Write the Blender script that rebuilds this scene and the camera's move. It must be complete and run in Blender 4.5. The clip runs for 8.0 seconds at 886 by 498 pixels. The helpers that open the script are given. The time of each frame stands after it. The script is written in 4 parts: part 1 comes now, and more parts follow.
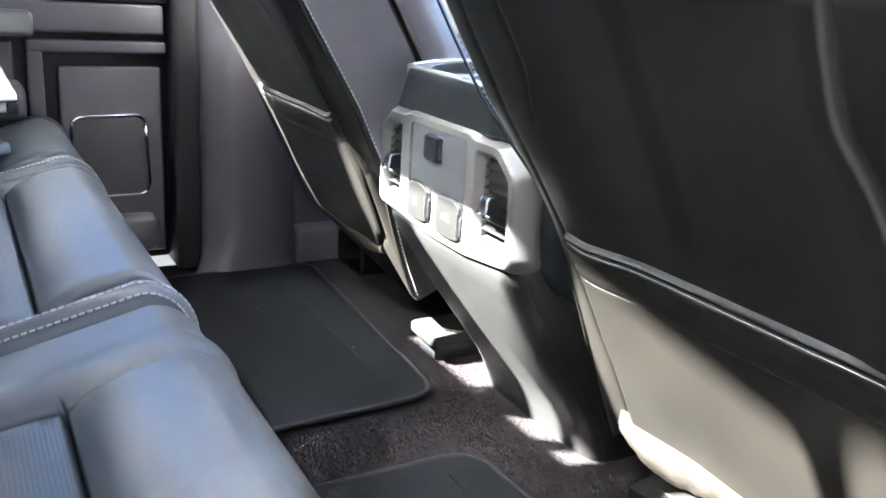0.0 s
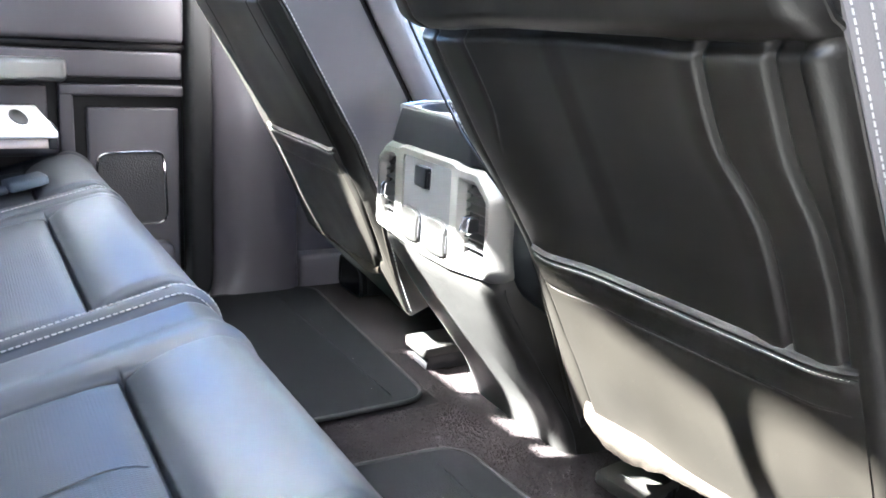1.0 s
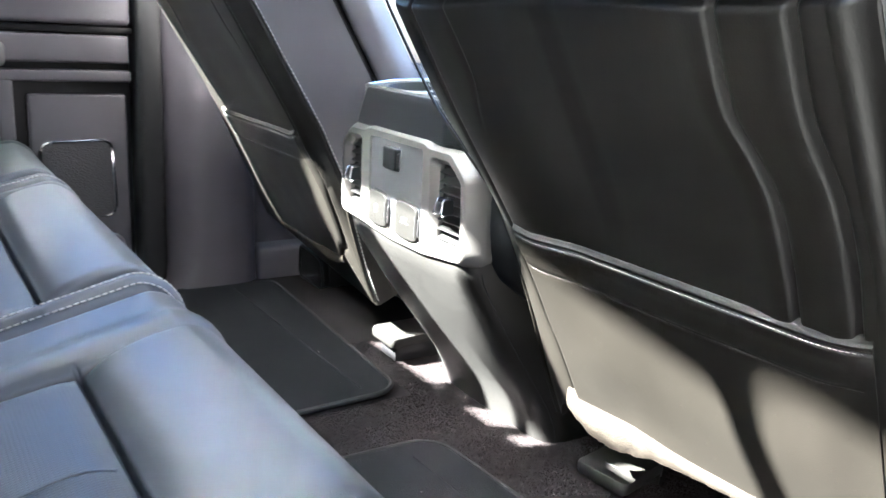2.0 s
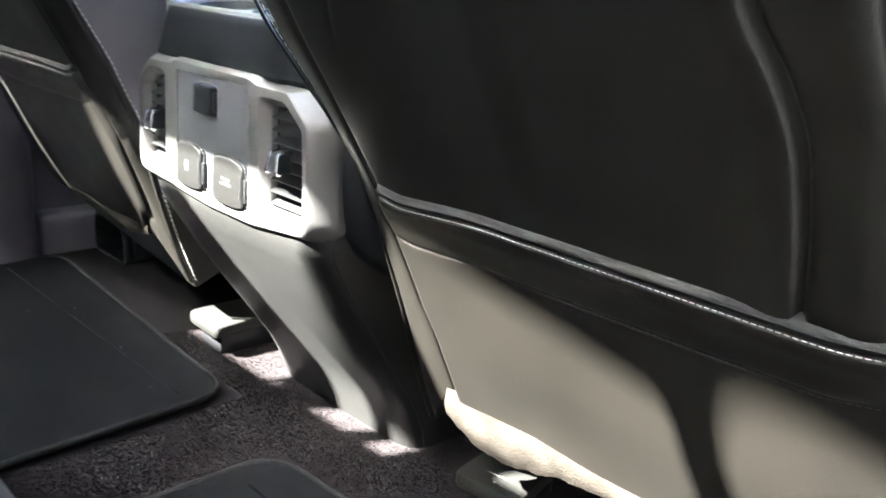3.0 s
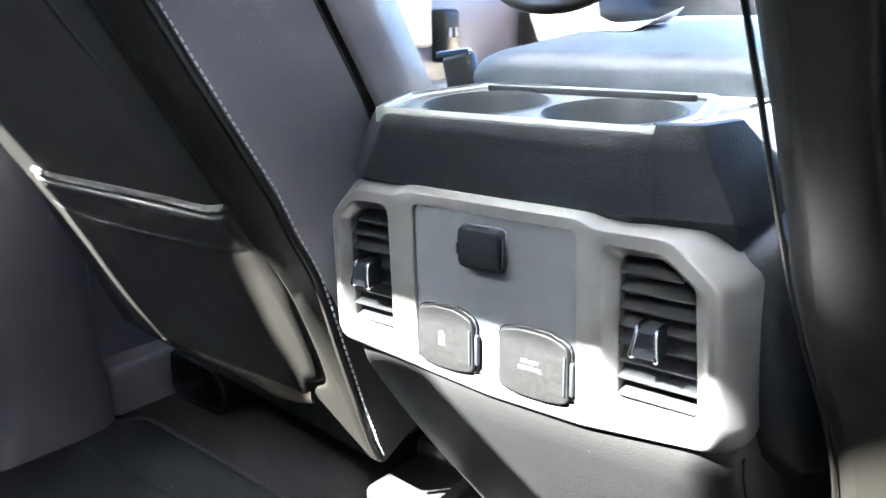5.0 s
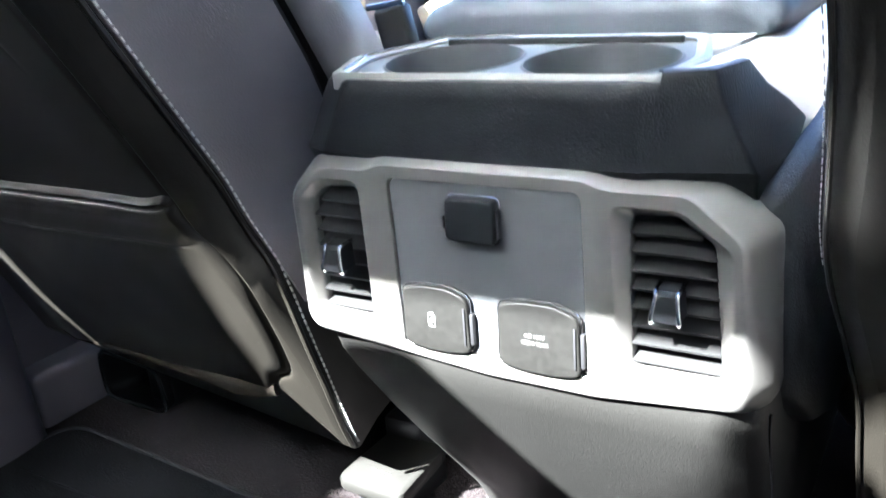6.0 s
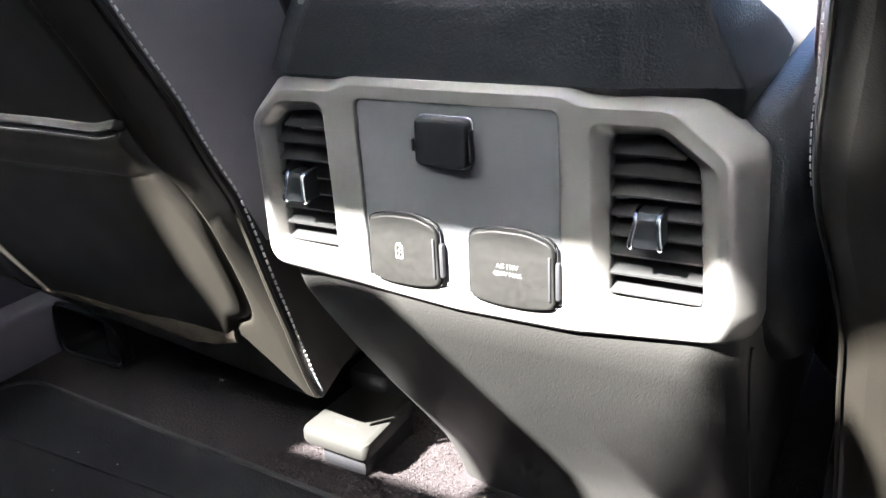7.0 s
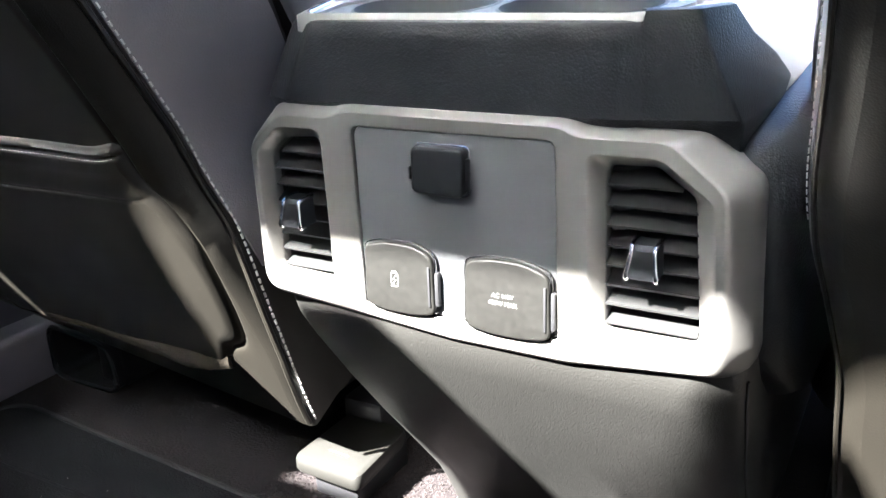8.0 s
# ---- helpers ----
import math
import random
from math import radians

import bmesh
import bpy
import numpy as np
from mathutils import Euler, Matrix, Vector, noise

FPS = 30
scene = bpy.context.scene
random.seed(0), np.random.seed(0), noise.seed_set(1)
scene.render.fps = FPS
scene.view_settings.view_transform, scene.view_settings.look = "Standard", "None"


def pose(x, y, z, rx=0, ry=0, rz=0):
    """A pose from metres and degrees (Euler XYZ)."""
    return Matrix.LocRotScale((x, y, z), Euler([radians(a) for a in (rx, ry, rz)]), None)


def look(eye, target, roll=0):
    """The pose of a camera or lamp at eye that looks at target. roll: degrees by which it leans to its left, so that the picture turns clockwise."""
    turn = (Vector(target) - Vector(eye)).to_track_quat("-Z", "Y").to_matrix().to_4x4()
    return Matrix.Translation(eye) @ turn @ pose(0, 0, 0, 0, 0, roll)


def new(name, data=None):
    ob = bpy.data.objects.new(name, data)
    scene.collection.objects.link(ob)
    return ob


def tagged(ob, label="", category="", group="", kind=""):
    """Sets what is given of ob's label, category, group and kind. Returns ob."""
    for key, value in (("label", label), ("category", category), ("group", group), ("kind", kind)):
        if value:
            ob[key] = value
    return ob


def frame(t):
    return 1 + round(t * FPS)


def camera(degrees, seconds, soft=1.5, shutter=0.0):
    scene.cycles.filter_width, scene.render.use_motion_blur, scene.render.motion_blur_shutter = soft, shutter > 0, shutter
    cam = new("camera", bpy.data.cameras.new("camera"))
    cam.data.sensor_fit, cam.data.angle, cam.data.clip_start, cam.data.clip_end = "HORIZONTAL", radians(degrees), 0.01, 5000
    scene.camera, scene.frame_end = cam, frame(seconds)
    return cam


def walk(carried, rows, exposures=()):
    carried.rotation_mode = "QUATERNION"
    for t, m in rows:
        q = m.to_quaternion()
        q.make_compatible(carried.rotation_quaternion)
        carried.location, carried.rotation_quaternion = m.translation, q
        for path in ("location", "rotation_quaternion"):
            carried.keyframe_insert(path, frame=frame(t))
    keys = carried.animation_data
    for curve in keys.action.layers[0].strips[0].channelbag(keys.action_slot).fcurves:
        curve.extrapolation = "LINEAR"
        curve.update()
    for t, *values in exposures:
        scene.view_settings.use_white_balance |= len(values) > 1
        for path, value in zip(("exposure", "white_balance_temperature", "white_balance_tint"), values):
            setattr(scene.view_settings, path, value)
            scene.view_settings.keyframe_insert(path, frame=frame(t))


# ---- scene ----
cam = camera(55.5, 8.0, 1.5, 0.5)
PATH = [
    (0, (0.907, -0.527, 0.596), (-0.73, 0.453, -0.003), 4.0),
    (0.5, (1.023, -0.55, 0.602), (-0.622, 0.432, 0.029), 4.2),
    (1, (1.049, -0.59, 0.61), (-0.613, 0.398, 0.1), 3.7),
    (1.2, (1.050, -0.604, 0.596), (-0.613, 0.393, 0.105), 3.6),
    (2.3, (0.940, -0.571, 0.571), (-0.603, 0.584, 0.039), 3.9),
    (2.5, (0.892, -0.536, 0.551), (-0.601, 0.686, 0.022), 4.5),
    (3, (0.792, -0.468, 0.531), (-0.519, 0.922, -0.059), 5.2),
    (3.5, (0.715, -0.457, 0.518), (-0.532, 0.973, -0.114), 6.4),
    (4, (0.558, -0.468, 0.533), (-0.775, 0.882, -0.098), 4.7),
    (4.5, (0.418, -0.483, 0.556), (-0.883, 0.913, -0.044), 1.5),
    (4.7, (0.384, -0.476, 0.559), (-0.889, 0.965, 0.009), 0.7),
    (5.8, (0.265, -0.469, 0.580), (-0.751, 1.121, -0.084), -4.6),
    (6, (0.259, -0.463, 0.57), (-0.739, 1.132, -0.109), -4.7),
    (6.5, (0.253, -0.439, 0.539), (-0.7, 1.163, -0.185), -4.4),
    (7, (0.249, -0.45, 0.527), (-0.682, 1.164, -0.201), -3.2),
    (7.5, (0.249, -0.45, 0.528), (-0.685, 1.178, -0.163), -2.6),
    (8, (0.25, -0.447, 0.526), (-0.688, 1.189, -0.138), -2.3),
]
LOOKS = [(0, 4.62, 5100, 9), (0.5, 4.90, 5100, 9), (1.0, 5.10, 5100, 9), (2.5, 4.38, 5200, 8), (3.0, 4.20, 5220, 8), (3.6, 4.22, 5180, 8), (4.0, 4.36, 5100, 8), (4.5, 4.36, 4950, 8), (6.0, 3.88, 4950, 8), (7.0, 3.85, 5250, 11), (8.0, 3.90, 5250, 10)]
walk(cam, [(t, look(eye, target, roll)) for t, eye, target, roll in PATH], LOOKS)

# ---------------------------------------------------------------- light
SUN = Vector((-0.45, -1.0, 1.1)).normalized()
world = bpy.data.worlds.new("sky")
scene.world = world
world.use_nodes = True
wn = world.node_tree.nodes
sky = wn.new("ShaderNodeTexSky")
sky.sky_type = "NISHITA"
sky.sun_disc = False
sky.dust_density, sky.air_density = 0.15, 1.0
sky.sun_elevation = math.asin(SUN.z)
sky.sun_rotation = math.atan2(SUN.x, SUN.y)
world.node_tree.links.new(sky.outputs[0], wn["Background"].inputs[0])
wn["Background"].inputs[1].default_value = 0.070
sun = new("sun", bpy.data.lights.new("sun", "SUN"))
sun.data.energy, sun.data.angle, sun.data.color = 30.0, radians(0.6), (1.0, 0.85, 0.635)
sun.matrix_world = look(SUN * 10, (0, 0, 0))


# ---------------------------------------------------------------- materials
def material(name, color, rough=0.5, metal=0.0, grain=0.0, scale=300.0, vary=0.12, spec=0.5, coat=0.0, detail=2.0, cells=False, stain=6.0):
    """A surface with fine relief (grain, at scale per metre) and a slow change of tone and gloss."""
    m = bpy.data.materials.new(name)
    m.use_nodes = True
    n, l = m.node_tree.nodes, m.node_tree.links
    b = n["Principled BSDF"]
    b.inputs["Roughness"].default_value = rough
    b.inputs["Metallic"].default_value = metal
    b.inputs["Specular IOR Level"].default_value = spec
    b.inputs["Coat Weight"].default_value = coat
    co = n.new("ShaderNodeTexCoord")
    slow = n.new("ShaderNodeTexNoise")
    slow.inputs["Scale"].default_value, slow.inputs["Detail"].default_value = stain, 5.0
    l.new(co.outputs["Object"], slow.inputs["Vector"])
    ramp = n.new("ShaderNodeMixRGB")
    ramp.inputs[1].default_value = (*[c * (1 - vary) for c in color], 1)
    ramp.inputs[2].default_value = (*[min(1, c * (1 + vary)) for c in color], 1)
    l.new(slow.outputs["Fac"], ramp.inputs[0])
    l.new(ramp.outputs[0], b.inputs["Base Color"])
    gloss = n.new("ShaderNodeMapRange")
    gloss.inputs["To Min"].default_value, gloss.inputs["To Max"].default_value = max(0.03, rough * 0.85), min(1, rough * 1.15)
    l.new(slow.outputs["Fac"], gloss.inputs["Value"])
    l.new(gloss.outputs[0], b.inputs["Roughness"])
    if grain:
        if cells:
            fine = n.new("ShaderNodeTexVoronoi")
            fine.feature = "SMOOTH_F1"
            fine.inputs["Smoothness"].default_value = 0.35
            out = "Distance"
        else:
            fine = n.new("ShaderNodeTexNoise")
            fine.inputs["Detail"].default_value = detail
            out = "Fac"
        fine.inputs["Scale"].default_value = scale
        l.new(co.outputs["Object"], fine.inputs["Vector"])
        bump = n.new("ShaderNodeBump")
        bump.inputs["Strength"].default_value, bump.inputs["Distance"].default_value = grain, 0.001
        bump.invert = cells
        l.new(fine.outputs[out], bump.inputs["Height"])
        l.new(bump.outputs[0], b.inputs["Normal"])
    return m


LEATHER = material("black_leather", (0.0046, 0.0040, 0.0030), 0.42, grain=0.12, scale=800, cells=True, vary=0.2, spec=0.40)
# Black leather again, lifted and blued: the sky's sheen put into the colour.
SKYLIT_BENCH_LEATHER = material("skylit_bench_leather", (0.036, 0.040, 0.047), 0.44, grain=0.10, scale=900, cells=True, vary=0.12, spec=0.6)
# Seat sides: far lighter than the back, with doorway light in the base colour.
LIT_SIDE_LEATHER = material("lit_side_leather", (0.105, 0.099, 0.104), 0.40, grain=0.22, scale=700, cells=True, spec=0.7)
LID_LEATHER = material("lid_leather", (0.016, 0.020, 0.027), 0.55, grain=0.10, scale=900, cells=True, vary=0.12, spec=0.25)
# The insert's colour holds the same blue sky sheen as the bench.
PERFORATED = material("perforated_leather", (0.036, 0.040, 0.046), 0.46, spec=0.5)


def perforate(m, pitch):
    """Punched holes in even rows: dark, sunk dots."""
    n, l = m.node_tree.nodes, m.node_tree.links
    b = n["Principled BSDF"]
    co = n.new("ShaderNodeTexCoord")
    dots = n.new("ShaderNodeTexVoronoi")
    dots.voronoi_dimensions = "2D"
    dots.inputs["Scale"].default_value, dots.inputs["Randomness"].default_value = 1 / pitch, 0.0
    l.new(co.outputs["Object"], dots.inputs["Vector"])
    edge = n.new("ShaderNodeMapRange")
    edge.inputs["From Min"].default_value, edge.inputs["From Max"].default_value = 0.20, 0.30
    l.new(dots.outputs["Distance"], edge.inputs["Value"])
    mix = n.new("ShaderNodeMixRGB")
    old = b.inputs["Base Color"].links[0].from_socket
    mix.inputs[1].default_value = (0.018, 0.019, 0.020, 1)
    l.new(edge.outputs[0], mix.inputs[0])
    l.new(old, mix.inputs[2])
    l.new(mix.outputs[0], b.inputs["Base Color"])
    bump = n.new("ShaderNodeBump")
    bump.inputs["Strength"].default_value, bump.inputs["Distance"].default_value = 0.6, 0.001
    l.new(edge.outputs[0], bump.inputs["Height"])
    l.new(bump.outputs[0], b.inputs["Normal"])


perforate(PERFORATED, 0.0030)

GRAINED = material("grained_plastic", (0.0040, 0.0046, 0.0058), 0.42, grain=0.24, scale=760, cells=True, vary=0.08, spec=0.3)
LOWER_PLASTIC = material("console_plastic", (0.0062, 0.0060, 0.0055), 0.48, grain=0.24, scale=800, cells=True, spec=0.5)
PILLAR_PLASTIC = material("pillar_plastic", (0.052, 0.048, 0.056), 0.40, grain=0.2, scale=700, cells=True)
TRIM_PLASTIC = material("trim_plastic", (0.100, 0.094, 0.105), 0.40, grain=0.25, scale=700, cells=True)
SLAT = material("slat_plastic", (0.009, 0.009, 0.0093), 0.45, grain=0.05, scale=600, spec=0.2)
BLACK_PLASTIC = material("black_plastic", (0.010, 0.010, 0.011), 0.35, grain=0.05, scale=600, spec=0.25)
RUBBER = material("black_rubber", (0.010, 0.010, 0.011), 0.6)
SILVER = material("satin_silver_paint", (0.138, 0.134, 0.128), 0.38, metal=0.65, vary=0.05)
# Pale tone stands for sky light falling on the console's top.
SKYLIT_TOP = material("skylit_top", (0.30, 0.297, 0.29), 0.45, grain=0.08, scale=1200, vary=0.08)
PLATE_GREY = material("grey_plate", (0.052, 0.054, 0.058), 0.48, metal=0.1, grain=0.05, scale=2500, vary=0.05, spec=0.3)
COVER = material("cover_plastic", (0.0044, 0.0043, 0.0040), 0.48, grain=0.15, scale=1800, vary=0.5, spec=0.15, stain=220)
BLUE_BLACK = material("smooth_dark_plastic", (0.0045, 0.005, 0.006), 0.42, vary=0.1, stain=40, spec=0.2)
WELL_GREY = material("well_grey", (0.015, 0.017, 0.020), 0.5, grain=0.1, scale=900, spec=0.3)
CHROME = material("chrome", (0.75, 0.75, 0.77), 0.08, metal=1.0, vary=0.03)
CARPET = material("carpet", (0.0105, 0.0091, 0.0097), 0.95, grain=1.0, scale=300, detail=6, vary=0.6, spec=0.03, stain=150)
MAT_PILE = material("mat_pile", (0.0050, 0.0052, 0.0060), 0.95, grain=1.0, scale=400, detail=6, vary=0.3, spec=0.03, stain=60)
MAT_EDGE = material("mat_edge", (0.0065, 0.0065, 0.0075), 0.7, grain=0.5, scale=800, spec=0.2)
FELT = material("grey_felt", (0.0120, 0.0102, 0.0082), 0.95, grain=1.0, scale=420, detail=6, vary=0.85, spec=0.05, stain=40)
CAP = material("grey_cap_plastic", (0.0062, 0.0060, 0.0054), 0.5, grain=0.2, scale=900, spec=0.25)
DARK_THREAD = material("dark_thread", (0.0085, 0.0078, 0.0070), 0.7, vary=0.05)
THREAD = material("white_thread", (0.40, 0.39, 0.38), 0.7, vary=0.05)
BUCKLE_GREY = material("buckle_plastic", (0.16, 0.18, 0.20), 0.45)
PRINT_PAPER = material("white_paper", (0.72, 0.72, 0.70), 0.8, vary=0.04)
PRINT = material("white_print", (0.10, 0.10, 0.098), 0.6, vary=0.03)
HEADLINER = material("headliner", (0.16, 0.155, 0.15), 0.95, grain=0.5, scale=700, spec=0.1)
PAINT = material("body_paint", (0.30, 0.305, 0.315), 0.4)
ALUMINIUM = material("brushed_aluminium", (0.26, 0.258, 0.255), 0.34, metal=0.7)
BEIGE = material("beige_trim", (0.42, 0.36, 0.27), 0.55, grain=0.3, scale=700, cells=True)
ASPHALT = material("grey_asphalt", (0.050, 0.0495, 0.048), 0.9, grain=0.8, scale=90, detail=8)
SLAB_DARK = material("slab_dark", (0.012, 0.012, 0.013), 0.6, grain=0.1, scale=60, spec=0.2)
GRILLE = material("speaker_grille", (0.068, 0.066, 0.070), 0.55, grain=0.9, scale=330, cells=True)
GLASS = bpy.data.materials.new("window_glass")
GLASS.use_nodes = True
GLASS.node_tree.nodes["Principled BSDF"].inputs["Transmission Weight"].default_value = 1.0
GLASS.node_tree.nodes["Principled BSDF"].inputs["Roughness"].default_value = 0.0
GLASS.node_tree.nodes["Principled BSDF"].inputs["IOR"].default_value = 1.45
GLASS.node_tree.nodes["Principled BSDF"].inputs["Base Color"].default_value = (0.90, 0.92, 0.93, 1)
DARK_GLASS = GLASS.copy()
DARK_GLASS.name = "privacy_glass"
DARK_GLASS.node_tree.nodes["Principled BSDF"].inputs["Base Color"].default_value = (0.16, 0.165, 0.17, 1)


# ---------------------------------------------------------------- tools
def thing(name, label, category, at=(0, 0, 0), kind="", group=""):
    ob = new(name)
    ob.empty_display_size = 0.02
    ob.location = at
    return tagged(ob, label, category, group, kind)


def world_of(ob):
    """Where an object stands, up through its parents."""
    return (world_of(ob.parent) @ ob.matrix_parent_inverse if ob.parent else Matrix()) @ ob.matrix_basis


def part(name, bm, mat, parent=None, label="", smooth=True, angle=40):
    """Links a bmesh, given in world places, as one mesh under parent."""
    bmesh.ops.recalc_face_normals(bm, faces=bm.faces)
    me = bpy.data.meshes.new(name)
    for f in bm.faces:
        f.smooth = smooth
    if smooth:
        for e in bm.edges:
            if len(e.link_faces) == 2 and e.calc_face_angle(0) > radians(angle):
                e.smooth = False
    bm.to_mesh(me)
    bm.free()
    me.materials.append(mat)
    ob = new(name, me)
    if parent:
        ob.parent = parent
        place = world_of(parent)
        ob.matrix_parent_inverse = place.inverted()
    if label:
        ob["label"] = label
    return ob


def loft(rings, cap_start=True, cap_end=True, closed=True, bm=None):
    """A skin over rings of equally many points."""
    bm = bm or bmesh.new()
    rows = [[bm.verts.new(p) for p in r] for r in rings]
    n = len(rows[0])
    for a, b in zip(rows, rows[1:]):
        for i in range(n if closed else n - 1):
            k = (i + 1) % n
            bm.faces.new((a[i], a[k], b[k], b[i]))
    if cap_start:
        bm.faces.new(rows[0])
    if cap_end:
        bm.faces.new(list(reversed(rows[-1])))
    return bm


def grid(f, us, vs, bm=None, thick=None):
    """A sheet of points f(u, v); with thick it gets a back side, moved by that vector."""
    bm = bm or bmesh.new()
    rows = [[bm.verts.new(f(u, v)) for u in us] for v in vs]
    for a, b in zip(rows, rows[1:]):
        for i in range(len(us) - 1):
            bm.faces.new((a[i], a[i + 1], b[i + 1], b[i]))
    if thick is not None:
        t = Vector(thick)
        back = [[bm.verts.new(v.co + t) for v in r] for r in rows]
        for a, b in zip(back, back[1:]):
            for i in range(len(us) - 1):
                bm.faces.new((a[i], b[i], b[i + 1], a[i + 1]))
        rim = [(r[0], q[0]) for r, q in zip(rows, back)]
        rim2 = [(r[-1], q[-1]) for r, q in zip(rows, back)]
        for (a, c), (b, d) in zip(rim, rim[1:]):
            bm.faces.new((a, b, d, c))
        for (a, c), (b, d) in zip(rim2, rim2[1:]):
            bm.faces.new((b, a, c, d))
        for row, bk in ((rows[0], back[0]), (rows[-1], back[-1])):
            for i in range(len(us) - 1):
                bm.faces.new((row[i], row[i + 1], bk[i + 1], bk[i]))
    return bm


def box(x0, x1, y0, y1, z0, z1, bevel=0.004, seg=2, bm=None):
    bm = bm or bmesh.new()
    got = bmesh.ops.create_cube(bm, size=1.0)["verts"]
    for v in got:
        v.co = Vector(((x0 + x1) / 2 + v.co.x * (x1 - x0), (y0 + y1) / 2 + v.co.y * (y1 - y0), (z0 + z1) / 2 + v.co.z * (z1 - z0)))
    if bevel:
        edges = list({e for v in got for e in v.link_edges})
        bmesh.ops.bevel(bm, geom=edges, offset=bevel, segments=seg, profile=0.5, affect="EDGES")
    return bm


def turned(bm, m):
    bmesh.ops.transform(bm, matrix=m, verts=bm.verts)
    return bm


def rounded(points, r, n=5):
    """A closed outline with its corners rounded."""
    out = []
    k = len(points)
    for i in range(k):
        p, a, b = (Vector(points[j % k]) for j in (i, i - 1, i + 1))
        da, db = (a - p), (b - p)
        ra, rb = min(r, da.length * 0.45), min(r, db.length * 0.45)
        s, e = p + da.normalized() * ra, p + db.normalized() * rb
        for j in range(n + 1):
            t = j / n
            out.append(s * (1 - t) ** 2 + p * 2 * t * (1 - t) + e * t * t)
    return out


def inset(outline, d):
    """An outline drawn in towards its middle by about d."""
    c = sum((Vector(p) for p in outline), Vector((0, 0))) / len(outline)
    xs, ys = [p[0] for p in outline], [p[1] for p in outline]
    sx, sy = 1 - 2 * d / (max(xs) - min(xs)), 1 - 2 * d / (max(ys) - min(ys))
    return [Vector((c.x + (p[0] - c.x) * sx, c.y + (p[1] - c.y) * sy)) for p in outline]


def pad(outline, back, front, bevel, dome=0.0):
    """A plate on a wall that faces -y: outline in x and z, its depth from back to front."""
    rings = [[(p[0], back, p[1]) for p in outline]]
    for t in (0.0, 0.3, 0.7, 1.0):
        o = inset(outline, bevel * t * t)
        rings.append([(p[0], front + bevel * (1 - t) ** 2, p[1]) for p in o])
    if dome:
        for k in (0.25, 0.5, 0.8):
            size = min(max(p[0] for p in outline) - min(p[0] for p in outline), max(p[1] for p in outline) - min(p[1] for p in outline)) / 2 - bevel
            o = inset(outline, bevel + size * k)
            rings.append([(p[0], front - dome * (1 - (1 - k) ** 2), p[1]) for p in o])
    return loft(rings)


def tube(path, r, n=8, bm=None, closed=False):
    """A round cord along a path of points."""
    pts = [Vector(p) for p in path]
    rings = []
    for i, p in enumerate(pts):
        d = (pts[(i + 1) % len(pts)] - pts[i - 1]) if closed else (pts[min(i + 1, len(pts) - 1)] - pts[max(i - 1, 0)])
        d.normalize()
        a = d.cross(Vector((0.13, 0.27, 0.95)))
        a.normalize()
        b = d.cross(a)
        rings.append([p + a * r * math.cos(2 * math.pi * k / n) + b * r * math.sin(2 * math.pi * k / n) for k in range(n)])
    if closed:
        rings.append(rings[0])
        return loft(rings, False, False, True, bm)
    return loft(rings, True, True, True, bm)


def curve_points(points, step=0.004):
    """A smooth line through the points, in even steps."""
    pts = [Vector(p) for p in points]
    fine = []
    for i in range(len(pts) - 1):
        p0, p1, p2, p3 = pts[max(i - 1, 0)], pts[i], pts[i + 1], pts[min(i + 2, len(pts) - 1)]
        for k in range(16):
            t = k / 16
            fine.append(0.5 * (2 * p1 + (p2 - p0) * t + (2 * p0 - 5 * p1 + 4 * p2 - p3) * t * t + (3 * p1 - p0 - 3 * p2 + p3) * t ** 3))
    fine.append(pts[-1])
    out, need = [fine[0]], step
    for a, b in zip(fine, fine[1:]):
        length = (b - a).length
        while length >= need > 0:
            out.append(a + (b - a) * (need / length))
            a, length, need = out[-1], (b - out[-1]).length, step
        need -= length
    return out


def stitches(lines, name, parent, length=0.0040, gap=0.0022, r=0.0005, lift=Vector((0, 0, 0)), thread=None):
    """Rows of short threads along lines of points."""
    bm = bmesh.new()
    for line in lines:
        pts = curve_points([Vector(p) + lift for p in line], length + gap)
        for a, b in zip(pts, pts[1:]):
            d = (b - a).normalized()
            tube([a, a + d * length * 0.15, a + d * length * 0.85, a + d * length], r, 5, bm)
    return tagged(part(name, bm, thread or THREAD, parent, "stitching thread"), kind="stuff")


def smoothstep(a, b, x):
    t = min(1.0, max(0.0, (x - a) / (b - a)))
    return t * t * (3 - 2 * t)


def bell(x, w):
    return math.exp(-(x / w) ** 2)


def steps(a, b, n):
    return [a + (b - a) * i / n for i in range(n + 1)]


def eased(table, x):
    """As interp, but without kinks."""
    if x <= table[0][0]:
        return table[0][1]
    for i in range(len(table) - 1):
        (a, u), (b, v) = table[i], table[i + 1]
        if x <= b:
            t = (x - a) / (b - a)
            p = table[i - 1][1] if i else u
            q = table[i + 2][1] if i + 2 < len(table) else v
            return 0.5 * (2 * u + (v - p) * t + (2 * p - 5 * u + 4 * v - q) * t * t + (3 * u - p - 3 * v + q) * t ** 3)
    return table[-1][1]


def interp(table, x):
    if x <= table[0][0]:
        return table[0][1]
    for (a, u), (b, v) in zip(table, table[1:]):
        if x <= b:
            return u + (v - u) * (x - a) / (b - a)
    return table[-1][1]


# ---------------------------------------------------------------- the cab
WALL_L, WALL_R, ROOF, REAR = -0.80, 0.80, 1.40, -0.87

part("ground", grid(lambda u, v: (u, v, -0.62), (-400, -20, -3, 3, 20, 400), (-400, -20, -3, 3, 20, 400)), ASPHALT)
tagged(bpy.data.objects["ground"], "grey asphalt ground outside the truck", "ground", kind="structure")

